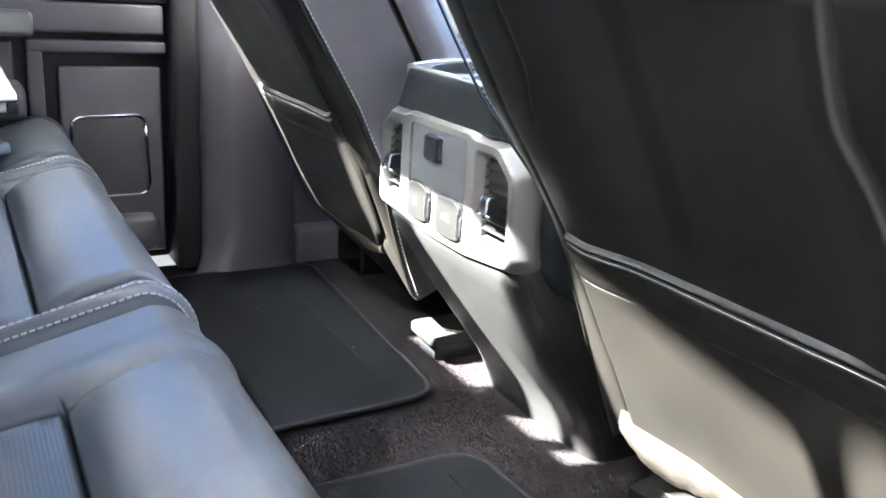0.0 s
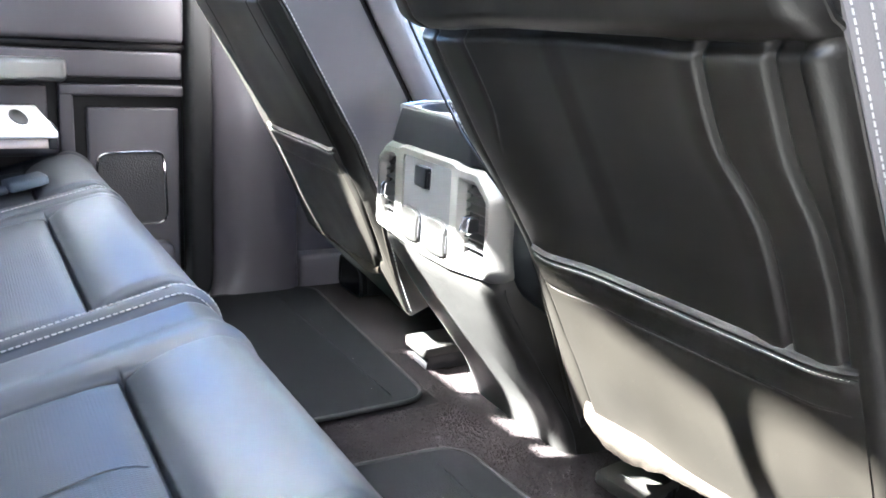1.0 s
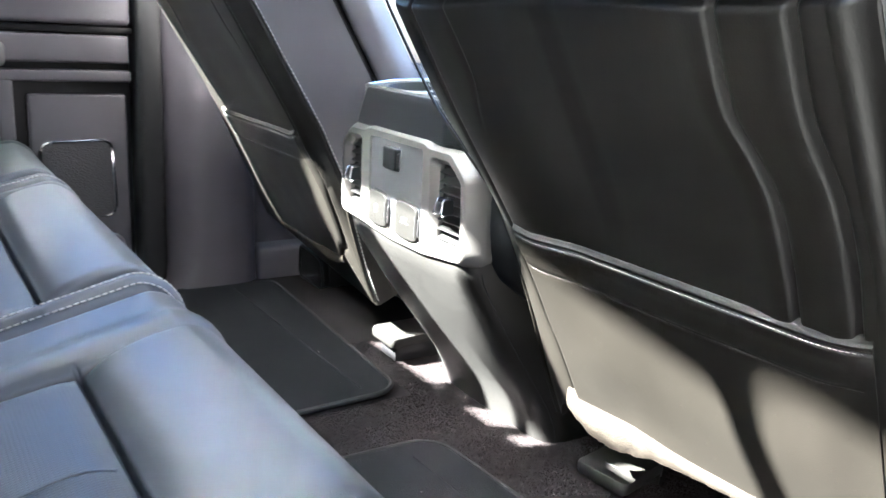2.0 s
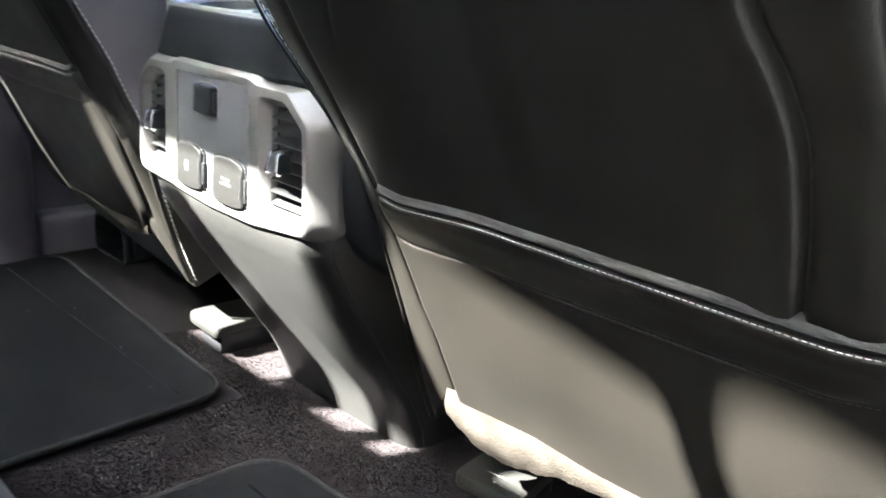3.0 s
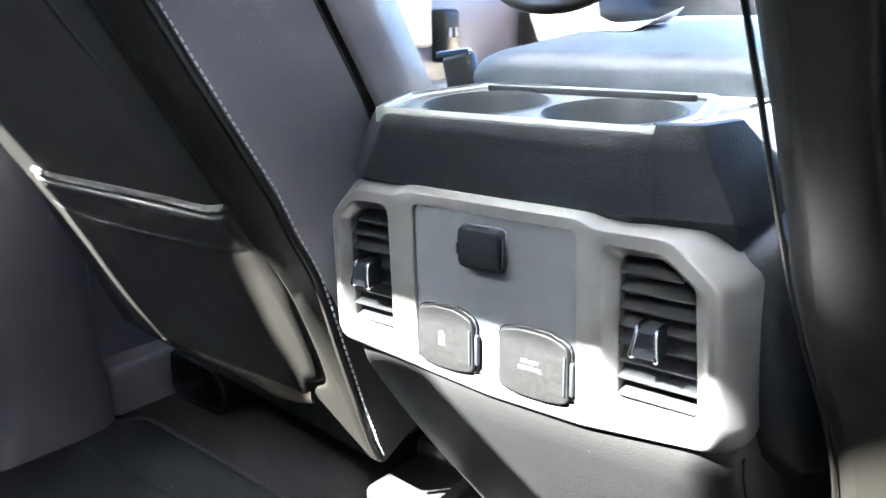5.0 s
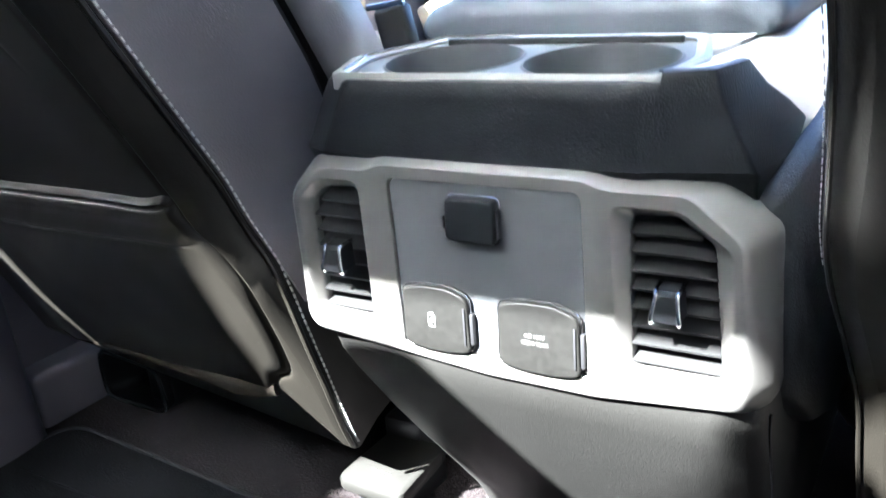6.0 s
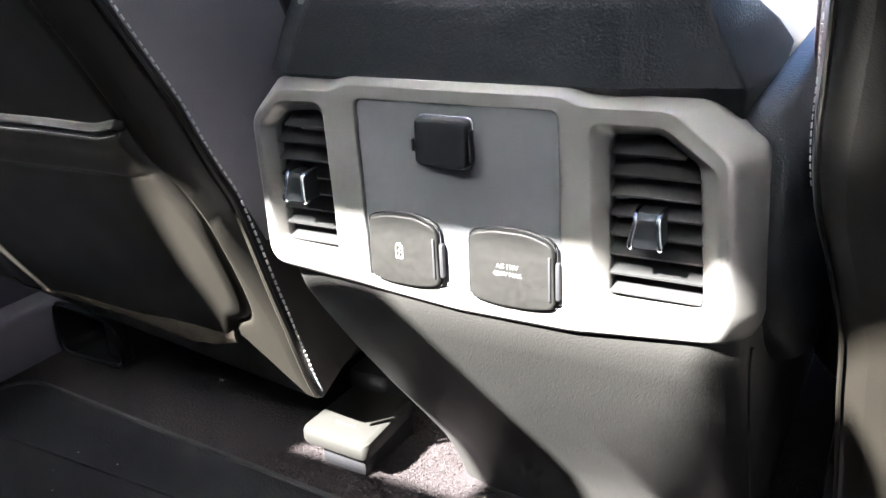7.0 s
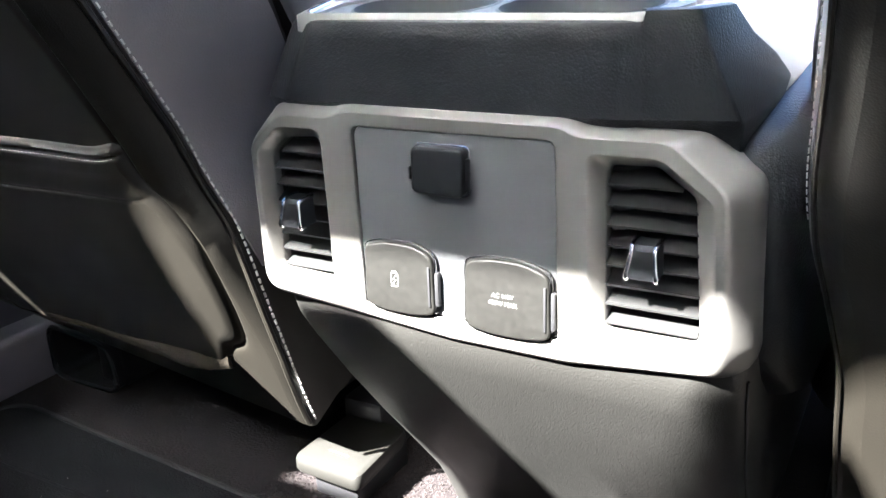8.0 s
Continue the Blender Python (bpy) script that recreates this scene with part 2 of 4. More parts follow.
floor = part("floor", grid(lambda u, v: (u, v, 0.0), steps(WALL_L, WALL_R, 16), steps(REAR, 1.4, 22), thick=(0, 0, -0.04)), CARPET)
tagged(floor, "dark brown-grey carpeted cabin floor", "floor", kind="structure")

# roof lining round a wide glass panel
PANEL = (-0.47, 0.47, -0.36, 0.64)
roof_bm = bmesh.new()
left, right = WALL_L - 0.02, WALL_R + 0.02
for x0, x1, y0, y1 in ((left, right, REAR - 0.06, PANEL[2]), (left, PANEL[0], PANEL[2], PANEL[3]), (PANEL[1], right, PANEL[2], PANEL[3]), (left, right, PANEL[3], 0.75)):
    box(x0, x1, y0, y1, ROOF, ROOF + 0.03, 0, 1, roof_bm)
ceiling = part("ceiling", roof_bm, HEADLINER, smooth=False)
tagged(ceiling, "pale grey fabric roof lining", "ceiling", kind="structure")
roof_glass = part("window_2", box(*PANEL, ROOF + 0.010, ROOF + 0.016, 0), GLASS, smooth=False)
tagged(roof_glass, "wide glass roof panel", "window", kind="structure")
roof_glass.visible_shadow = False


def rear_wall():
    """Back of the cab: a sheet with two window openings that have round corners."""
    z0, z1 = 0.93, 1.333
    holes = [rounded([(-0.787, z0), (0.137, z0), (0.137, z1 - 0.028), (-0.10, z1), (-0.668, z1), (-0.780, 1.12)], 0.035, 6),
             rounded([(0.156, z0), (0.74, z0), (0.650, z1 - 0.010), (0.156, z1 - 0.008)], 0.045, 6)]
    outer = [(WALL_L, -0.05), (WALL_R, -0.05), (WALL_R, ROOF + 0.02), (WALL_L, ROOF + 0.02)]
    wall = part("wall_rear", pierced(outer, holes, REAR, REAR - 0.04), TRIM_PLASTIC, angle=30)
    tagged(wall, "dark rear cab wall with a two-part window", "wall", kind="structure")
    win = thing("window_1", "two-part tinted rear window of the cab", "window", (0, REAR, z0), "structure")
    for h in holes:
        pane = part("pane", loft([[(p[0], REAR - 0.02 + d, p[1]) for p in h] for d in (0, -0.004)]), DARK_GLASS, win)
        pane.visible_shadow = False


def pierced(outer, holes, y0, y1):
    """A flat sheet in x and z with holes, from y0 to y1."""
    bm = bmesh.new()
    loops = []
    for o in [outer, *holes]:
        loops.append([bm.verts.new((p[0], y0, p[1])) for p in o])
    edges = [bm.edges.new((l[i], l[(i + 1) % len(l)])) for l in loops for i in range(len(l))]
    bmesh.ops.triangle_fill(bm, use_beauty=True, use_dissolve=False, edges=edges)
    if y1 is not None:
        faces = list(bm.faces)
        got = bmesh.ops.extrude_face_region(bm, geom=faces)["geom"]
        for v in got:
            if isinstance(v, bmesh.types.BMVert):
                v.co.y = y1
    return bm


rear_wall()

# right side of the cab: sill, pillars and roof rail round the open doorway
body_r = thing("wall_right", "pale painted body side round the open rear doorway", "wall", (WALL_R, 0, 0), "structure")
part("sill", box(0.76, 0.90, REAR - 0.04, 1.4, -0.22, 0.03, 0.02, 3), TRIM_PLASTIC, body_r)
part("rear_pillar", box(0.76, 0.88, REAR - 0.04, REAR + 0.06, 0.03, ROOF + 0.05, 0.02, 3), PAINT, body_r)
part("middle_pillar", box(0.78, 0.90, -0.10, 0.08, 0.03, ROOF + 0.05, 0.02, 3), TRIM_PLASTIC, body_r)
part("roof_rail", box(0.76, 0.88, REAR - 0.04, 1.0, ROOF - 0.06, ROOF + 0.06, 0.02, 3), PAINT, body_r)


# Unseen dark slab, added to keep skylight out of the open doorway.
doorway_slab = part("wall_slab", box(1.48, 1.68, -4.0, 1.5, -0.40, 1.55, 0.06, 3), SLAB_DARK)
tagged(doorway_slab, "unseen dark slab added to hold light off the doorway", "wall", kind="structure")

body_l = thing("wall_left", "dark lower body side of the cab", "wall", (WALL_L, 0, 0), "structure")
part("outer_skin", box(-0.98, -0.90, REAR - 0.04, 1.5, -0.22, 0.68, 0.01), PAINT, body_l)
part("sill", box(-0.905, -0.735, 0.088, 1.4, -0.05, 0.075, 0.012, 3), TRIM_PLASTIC, body_l)
part("roof_rail", box(-0.90, -0.78, REAR - 0.04, 1.0, ROOF - 0.02, ROOF + 0.06, 0.02, 3), PAINT, body_l)
part("front_pillar", turned(box(-0.03, 0.03, -0.03, 0.03, 0, 0.95, 0.01), Matrix.Translation((-0.80, 1.40, 0.60)) @ Matrix.Rotation(radians(42), 4, "X")), TRIM_PLASTIC, body_l)
part("front_pillar", turned(box(-0.03, 0.03, -0.03, 0.03, 0, 0.95, 0.01), Matrix.Translation((0.80, 1.40, 0.60)) @ Matrix.Rotation(radians(42), 4, "X")), TRIM_PLASTIC, body_r)
firewall = part("wall_front", box(-0.9, 0.9, 1.40, 1.46, -0.2, 0.61, 0.01), TRIM_PLASTIC)
tagged(firewall, "dark bulkhead behind the dashboard", "wall", kind="structure")
open_door = part("door_4", turned(box(0.0, 0.52, -0.06, 0.06, -0.15, 0.70, 0.03, 3), Matrix.Translation((0.90, -0.02, 0)) @ Matrix.Rotation(radians(8), 4, "Z")), BLACK_PLASTIC)
tagged(open_door, "rear door standing wide open", "door", kind="structure")


def door_left():
    """The closed rear door of the far side, with its padded panels, grab handle, loudspeaker and window."""
    d = thing("door_1", "closed far rear door with dark padded panels and speaker", "door", (WALL_L, -0.5, 0.0), "structure")
    x = -0.79
    y1, y0 = -0.158, -0.90
    part("door_shell", box(x - 0.09, x - 0.012, y0, y1, 0.02, 0.730, 0.01), BLACK_PLASTIC, d)
    part("upper_panel", box(x - 0.012, x + 0.024, y0, y1 - 0.004, 0.541, 0.730, 0.012, 3), TRIM_PLASTIC, d)
    part("belt_strip", box(x - 0.012, x + 0.010, y0, y1, 0.526, 0.538, 0.002), BLACK_PLASTIC, d)
    part("middle_panel", box(x - 0.012, x + 0.016, y0, y1 - 0.008, 0.468, 0.522, 0.006, 3), TRIM_PLASTIC, d)
    frame_bm = box(x - 0.012, x + 0.012, -0.405, y1 - 0.004, 0.432, 0.455, 0.005, 3)
    box(x - 0.012, x + 0.012, -0.405, -0.378, 0.06, 0.436, 0.005, 3, frame_bm)
    part("border", frame_bm, TRIM_PLASTIC, d)
    part("lower_panel", box(x - 0.012, x + 0.004, -0.354, y1 - 0.014, 0.04, 0.408, 0.006, 3), TRIM_PLASTIC, d)
    part("rear_panel", box(x - 0.012, x + 0.006, y0, -0.425, 0.04, 0.452, 0.006, 3), TRIM_PLASTIC, d)
    ring = rounded([(-0.338, 0.160), (-0.200, 0.162), (-0.205, 0.318), (-0.338, 0.315)], 0.024, 6)
    part("speaker_grille", loft([[(x + 0.003 + t, p[0], p[1]) for p in inset(ring, k)] for t, k in ((0, 0), (0.004, 0.001), (0.006, 0.02))]), GRILLE, d, "dark pierced speaker grille")
    part("speaker_ring", tube([(x + 0.006, p[0], p[1]) for p in ring], 0.0036, 8, None, True), CHROME, d, "thin chrome speaker surround")
    bin_bm = box(x - 0.012, x + 0.05, y0, -0.19, 0.05, 0.125, 0.02, 3)
    part("door_bin", bin_bm, TRIM_PLASTIC, d)
    grab = part("grab_handle", box(x + 0.016, x + 0.060, -0.80, -0.392, 0.462, 0.506, 0.010, 4), ALUMINIUM, d, "bright aluminium grab handle")
    arm = part("armrest", box(x, x + 0.105, -0.88, -0.415, 0.325, 0.385, 0.014, 4), TRIM_PLASTIC, d)
    plate = part("switch_plate", turned(box(-0.045, 0.045, -0.10, 0.10, 0, 0.008, 0.003), Matrix.Translation((x + 0.055, -0.55, 0.384))), ALUMINIUM, arm, "silver window switch plate")
    for yy in (-0.50, -0.56):
        part("switch", turned(box(-0.022, 0.022, -0.018, 0.018, 0, 0.010, 0.004), Matrix.Translation((x + 0.055, yy, 0.389))), BLACK_PLASTIC, arm)
    part("window_frame", box(x - 0.07, x - 0.01, y1 - 0.05, y1, 0.725, 1.27, 0.01), TRIM_PLASTIC, d)
    part("window_header", box(x - 0.07, x - 0.01, y0, y1, 1.23, 1.42, 0.01), TRIM_PLASTIC, d)
    part("quarter_panel", box(x - 0.07, x - 0.01, y0, -0.635, 0.725, 1.24, 0.01), TRIM_PLASTIC, d)
    part("window_base", box(x - 0.06, x + 0.01, y0, y1, 0.722, 0.735, 0.006, 3), TRIM_PLASTIC, d)
    pane = part("pane", box(x - 0.045, x - 0.041, -0.635, y1 - 0.05, 0.732, 1.23, 0), GLASS, d)
    pane.visible_shadow = False


door_left()

pillar_rear_l = part("trim_rear_pillar", box(WALL_L - 0.08, WALL_L + 0.03, REAR - 0.04, REAR + 0.08, 0, ROOF + 0.02, 0.02), TRIM_PLASTIC)
tagged(pillar_rear_l, "dark plastic rear pillar trim", "trim", kind="structure")


def b_pillar():
    """Tall pillar trim that flares out into the sill at its foot."""
    rings = []
    for z in [0.0, 0.012, 0.03, 0.06, 0.10, 0.16, 0.25, 0.4, 0.6, 0.9, 1.32]:
        flare = math.exp(-z / 0.045)
        lean = -0.045 * z
        o = [(-0.84, -0.112), (-0.770, -0.112), (-0.722 + lean, -0.084 - 0.050 * flare), (-0.700 + lean + 0.012 * flare, -0.050 - 0.065 * flare),
             (-0.698 + lean + 0.014 * flare, 0.02), (-0.705 + lean + 0.01 * flare, 0.075), (-0.84, 0.085)]
        o = rounded([Vector(p) for p in o], 0.025, 5)
        rings.append([(p[0], p[1], z) for p in o])
    ob = part("trim_pillar", loft(rings), PILLAR_PLASTIC, angle=60)
    tagged(ob, "smooth dark grey plastic pillar trim flaring at its foot", "trim", kind="structure")
    # One black box for both the rubber seal and the shade in the gap.
    seal = part("trim_seal_and_gap", box(-0.86, -0.752, -0.156, -0.106, 0.0, 1.34, 0.012, 3), RUBBER)
    tagged(seal, "black rubber door seal and shaded gap beside the pillar", "seal", kind="structure")


b_pillar()

# front of the cab
front_door = thing("door_2", "front driver door with dark panel and beige insert", "door", (WALL_L, 0.6, 0), "structure")
part("door_panel", box(-0.88, -0.78, 0.09, 1.25, 0.02, 0.70, 0.02, 3), TRIM_PLASTIC, front_door)
part("insert", box(-0.79, -0.765, 0.30, 0.875, 0.487, 0.66, 0.01, 3), BEIGE, front_door)
part("armrest", box(-0.79, -0.70, 0.25, 0.95, 0.34, 0.42, 0.015, 3), TRIM_PLASTIC, front_door)
part("pull", box(-0.79, -0.745, 0.885, 0.94, 0.455, 0.56, 0.01, 3), BLACK_PLASTIC, front_door)
part("button", box(-0.745, -0.742, 0.895, 0.905, 0.505, 0.525, 0.001, 1), BUCKLE_GREY, front_door)
part("button", box(-0.745, -0.742, 0.915, 0.925, 0.505, 0.525, 0.001, 1), BUCKLE_GREY, front_door)
right_door = thing("door_3", "front passenger door with dark plastic panel", "door", (WALL_R, 0.6, 0), "structure")
part("door_panel", box(0.78, 0.88, 0.09, 1.25, 0.02, 0.70, 0.02, 3), TRIM_PLASTIC, right_door)
dash = thing("dashboard", "dark plastic dashboard under the windscreen", "dashboard", (0, 1.2, 0.4))
part("body", box(-0.78, 0.78, 1.16, 1.40, 0.25, 0.60, 0.06, 4), BLACK_PLASTIC, dash)
part("knee_panel", turned(box(-0.07, 0.07, -0.03, 0.03, -0.04, 0.035, 0.012, 3), Matrix.Translation((-0.64, 1.09, 0.44)) @ Matrix.Rotation(radians(-20), 4, "Y")), BEIGE, dash, "beige plastic knee panel")


def steering_wheel():
    """A rim on three spokes, tilted towards the driver."""
    w = thing("steering_wheel", "black leather steering wheel with three spokes", "steering wheel", (-0.44, 0.86, 0.70))
    m = Matrix.Translation((-0.44, 0.86, 0.735)) @ Matrix.Rotation(radians(-25), 4, "X")
    ring = [m @ Vector((0.19 * math.cos(a), 0, 0.19 * math.sin(a))) for a in (2 * math.pi * k / 48 for k in range(48))]
    part("rim", tube(ring, 0.015, 10, None, True), LEATHER, w)
    part("hub", turned(box(-0.075, 0.075, -0.02, 0.03, -0.06, 0.06, 0.02, 3), m), BLACK_PLASTIC, w)
    for a in (0, 180, 270):
        c, d = math.cos(radians(a)), math.sin(radians(a))
        part("spoke", tube([m @ Vector((c * r, 0.004, d * r)) for r in (0.05, 0.11, 0.182)], 0.012, 8), BLACK_PLASTIC, w)
    part("column", tube([m @ Vector((0, 0.02, 0)), m @ Vector((0, 0.30, 0))], 0.035, 12), BLACK_PLASTIC, w)


steering_wheel()


# ---------------------------------------------------------------- centre console
console = thing("center_console", "dark grained centre console with silver rear vent panel", "console", (0.013, 0.3, 0))


def face_y(z):
    """How far forward the lower rear face of the console stands at a height."""
    return interp([(0.0, 0.168), (0.03, 0.160), (0.06, 0.145), (0.10, 0.117), (0.15, 0.081), (0.20, 0.047), (0.25, 0.016), (0.265, 0.0075), (0.275, 0.0035), (0.285, 0.0025), (0.31, 0.004)], z)


def console_lower():
    """The swept lower body, narrower at the foot."""
    rings = []
    for z in [0.0, 0.02, 0.04, 0.06, 0.08, 0.10, 0.125, 0.15, 0.175, 0.20, 0.225, 0.25, 0.27, 0.285, 0.30]:
        y = face_y(z)
        k = z / 0.285
        xl, xr = -0.112 - 0.046 * k, 0.176 + 0.012 * k
        o = [(xl - 0.004, 0.95), (xl - 0.002, y + 0.07), (xl + 0.010, y + 0.008), (xl + 0.05, y - 0.001), (0.013, y - 0.003), (xr - 0.024, y - 0.001), (xr - 0.006, y + 0.010), (xr, y + 0.036), (xr + 0.002, y + 0.08), (xr + 0.012, 0.95)]
        o = rounded([Vector(p) for p in o], 0.010, 4)
        rings.append([(p[0], p[1], z) for p in o])
    part("body", loft(rings), LOWER_PLASTIC, console, "dark swept lower body of the console", angle=60)
    # parting line of the rear cover
    for side in (0, 1):
        line = []
        for z in steps(0.0, 0.28, 20):
            k = z / 0.285
            x = (0.1727 + 0.012 * k) if side else (-0.112 - 0.046 * k - 0.0005)
            line.append((x, face_y(z) + (0.020 if side else 0.030), z))
        part("seam", tube(line, 0.0011, 6), RUBBER, console)


console_lower()


def console_upper():
    """Grained end cap above the panel: a flat rear face, a ridge, a facet down each side, a step beside the tray; and the body behind it."""
    rings = []
    for z, xl, xr, y, back in [(0.300, -0.150, 0.165, 0.020, 0.10), (0.420, -0.158, 0.168, 0.014, 0.15), (0.4315, -0.158, 0.170, 0.0075, 0.15), (0.4345, -0.157, 0.169, 0.0045, 0.15), (0.447, -0.150, 0.163, 0.0040, 0.13),
                               (0.462, -0.142, 0.1555, 0.0036, 0.10), (0.476, -0.134, 0.149, 0.0034, 0.08), (0.4845, -0.129, 0.1455, 0.0036, 0.065), (0.4868, -0.1272, 0.1445, 0.0048, 0.062), (0.4878, -0.125, 0.1425, 0.0075, 0.060)]:
        out = interp([(0.43, 0.011), (0.462, 0.018), (0.49, 0.010)], z)
        plan = [Vector((xl - out, back)), Vector((xl, y + 0.016)), Vector((xl + 0.026, y + 0.002)), Vector((0.0, y)), Vector((0.105, y)), Vector((0.1165, y + 0.0045)), Vector((0.1182, y + 0.0052)), Vector((xr, y + 0.016)), Vector((xr + out, back))]
        o = rounded(plan, 0.0035, 4)
        top = smoothstep(0.478, 0.487, z)
        rings.append([(p[0], p[1], z + 0.0060 * top * smoothstep(0.1165, 0.1182, p[0])) for p in o])
    rings.append([(p[0], p[1], q[2]) for p, q in zip(inset(o, 0.0055), rings[-1])])
    shell = loft(rings, True, False)
    span = lambda f: max(v.co.x for v in f.verts) - min(v.co.x for v in f.verts)
    bmesh.ops.delete(shell, geom=[f for f in shell.faces if len(f.verts) == 4 and span(f) > 0.2], context="FACES_ONLY")
    cap = part("rear_cap", shell, GRAINED, console, "black grained plastic rear cap", angle=35)
    part("shoulder", box(0.1185, 0.1412, 0.0195, 0.068, 0.4862, 0.4920, 0.001, 2), SKYLIT_TOP, cap, "flat shoulder beside the tray, sky light in its pale colour")
    part("shoulder", box(-0.1262, -0.1178, 0.0225, 0.068, 0.4835, 0.4876, 0.001, 2), SKYLIT_TOP, cap, "flat shoulder beside the tray, sky light in its pale colour")
    rings = []
    for y, xl, xr, z1, dip in [(0.058, -0.139, 0.162, 0.4890, 0.43), (0.070, -0.142, 0.162, 0.4925, 0.43), (0.10, -0.156, 0.176, 0.4945, 0.43), (0.1205, -0.159, 0.180, 0.4955, 0.43), (0.1215, -0.159, 0.180, 0.4955, 0.4955), (0.14, -0.162, 0.184, 0.496, 0.496), (0.25, -0.163, 0.190, 0.505, 0.505), (0.5, -0.163, 0.192, 0.51, 0.51), (0.95, -0.165, 0.195, 0.44, 0.44)]:
        o = rounded([Vector(p) for p in [(xl, 0.28), (xr, 0.28), (xr, 0.435), (xr - 0.022, z1 - 0.010), (xr - 0.042, z1)]], 0.012, 4)
        o2 = rounded([Vector(p) for p in [(xl + 0.042, z1), (xl + 0.022, z1 - 0.010), (xl, 0.435), (xl, 0.30), (xl + 0.01, 0.28)]], 0.012, 4)
        ring = [p for p in o if p[0] > 0.0] + [Vector((xr - 0.0435, z1)), Vector((xr - 0.0445, dip)), Vector((xl + 0.0445, dip)), Vector((xl + 0.0435, z1))] + [p for p in o2 if p[0] < xl + 0.0425]
        rings.append([(p[0], y, p[1]) for p in ring])
    part("upper_body", loft(rings), SKYLIT_TOP, console, "upper console body, sky light in its pale colour", angle=50)
    rings = []
    for y, x0, x1, z0, z1 in [(0.027, 0.160, 0.1880, 0.30, 0.404), (0.031, 0.160, 0.194, 0.29, 0.412), (0.05, 0.160, 0.206, 0.27, 0.421), (0.09, 0.160, 0.214, 0.24, 0.431), (0.14, 0.160, 0.218, 0.22, 0.441), (0.3, 0.160, 0.222, 0.2, 0.455), (0.8, 0.160, 0.224, 0.2, 0.45)]:
        o = rounded([Vector(p) for p in [(x0, z0), (x1 - 0.01, z0), (x1, z0 + 0.04), (x1, z1 - 0.032), (x1 - 0.016, z1 - 0.004), (x1 - 0.030, z1), (x0, z1)]], 0.012, 4)
        rings.append([(p[0], y, p[1]) for p in o])
    part("side_pad", loft(rings), GRAINED, console, "dark grained side pad", angle=50)
    mirror = [[(0.026 - p[0], p[1], p[2]) for p in r] for r in rings]
    part("side_pad", loft(mirror), GRAINED, console, "dark grained side pad", angle=50)


console_upper()


def bezel():
    """Silver surround: a narrow rounded ridge, sloping in to the vents and wrapping back round the outside."""
    skirt = [(-0.170, 0.404, 0.016), (-0.139, 0.432, 0.010), (-0.091, 0.4315, 0.010), (-0.0785, 0.4355, 0.009), (0.0765, 0.4355, 0.009), (0.088, 0.4305, 0.010), (0.152, 0.428, 0.016), (0.1850, 0.402, 0.025),
             (0.1895, 0.298, 0.026), (0.181, 0.2850, 0.018), (0.08, 0.2790, 0.003), (0.0, 0.2790, 0.003), (-0.152, 0.2885, 0.008), (-0.170, 0.300, 0.016)]
    front = [(-0.156, 0.402), (-0.128, 0.4255), (-0.088, 0.4255), (-0.0755, 0.4305), (0.0745, 0.4295), (0.0845, 0.4245), (0.1365, 0.4250), (0.1680, 0.3990),
             (0.1735, 0.306), (0.1700, 0.2935), (0.08, 0.2845), (0.0, 0.2845), (-0.149, 0.297), (-0.1545, 0.304)]
    ring_l = [(-0.1525, 0.3995), (-0.1325, 0.4180), (-0.0995, 0.4185), (-0.0945, 0.4130), (-0.0925, 0.309), (-0.0955, 0.303), (-0.1455, 0.3045), (-0.1505, 0.310)]
    hole_l = [(-0.1460, 0.397), (-0.1330, 0.4085), (-0.1065, 0.4105), (-0.1025, 0.4065), (-0.0990, 0.312), (-0.1005, 0.3085), (-0.1415, 0.3105), (-0.1445, 0.314)]
    ring_r = [(0.0905, 0.4125), (0.0945, 0.4165), (0.1335, 0.4165), (0.1640, 0.3935), (0.1695, 0.309), (0.165, 0.3035), (0.0975, 0.3005), (0.0945, 0.305)]
    hole_r = [(0.1005, 0.4045), (0.1035, 0.4085), (0.1295, 0.4095), (0.1515, 0.3935), (0.1580, 0.311), (0.1555, 0.3075), (0.105, 0.3065), (0.1025, 0.310)]
    plate = [(-0.0705, 0.4185), (-0.067, 0.4225), (0.0695, 0.4225), (0.073, 0.4185), (0.0755, 0.296), (-0.0685, 0.2965)]
    rr = lambda o, r, n=4: rounded([Vector(p) for p in o], r, n)
    skirt, front = rr(skirt, 0.007, 5), rr([(*p, -0.004) for p in front], 0.007, 5)
    ring_l, hole_l, ring_r, hole_r = rr(ring_l, 0.006), rr(hole_l, 0.004), rr(ring_r, 0.006), rr(hole_r, 0.004)
    plate = rr(plate, 0.003)
    bm = pierced([(p[0], p[1]) for p in front], [ring_l, ring_r, plate], -0.004, None)
    # how far out and how far back the outer wrap has come, ridge to hem
    wrap = ((0.0, 0.0), (0.04, 0.004), (0.10, 0.022), (0.18, 0.07), (0.28, 0.15), (0.42, 0.28), (0.60, 0.47), (0.78, 0.68), (0.91, 0.85), (1.0, 1.0))
    rings = [[(a[0] + (b[0] - a[0]) * k, a[2] + (b[2] - a[2]) * f, a[1] + (b[1] - a[1]) * k) for a, b in zip(front, skirt)] for k, f in wrap]
    rings.append([(p[0] * 0.995, p[2] + 0.02, p[1]) for p in skirt])
    loft(rings, False, False, True, bm)
    for ring, hole in ((ring_l, hole_l), (ring_r, hole_r)):
        lip = ((0.0, -0.004), (0.06, -0.0038), (0.16, -0.0031), (0.32, -0.0016), (0.9, 0.0052), (1.0, 0.0070), (1.0, 0.013))
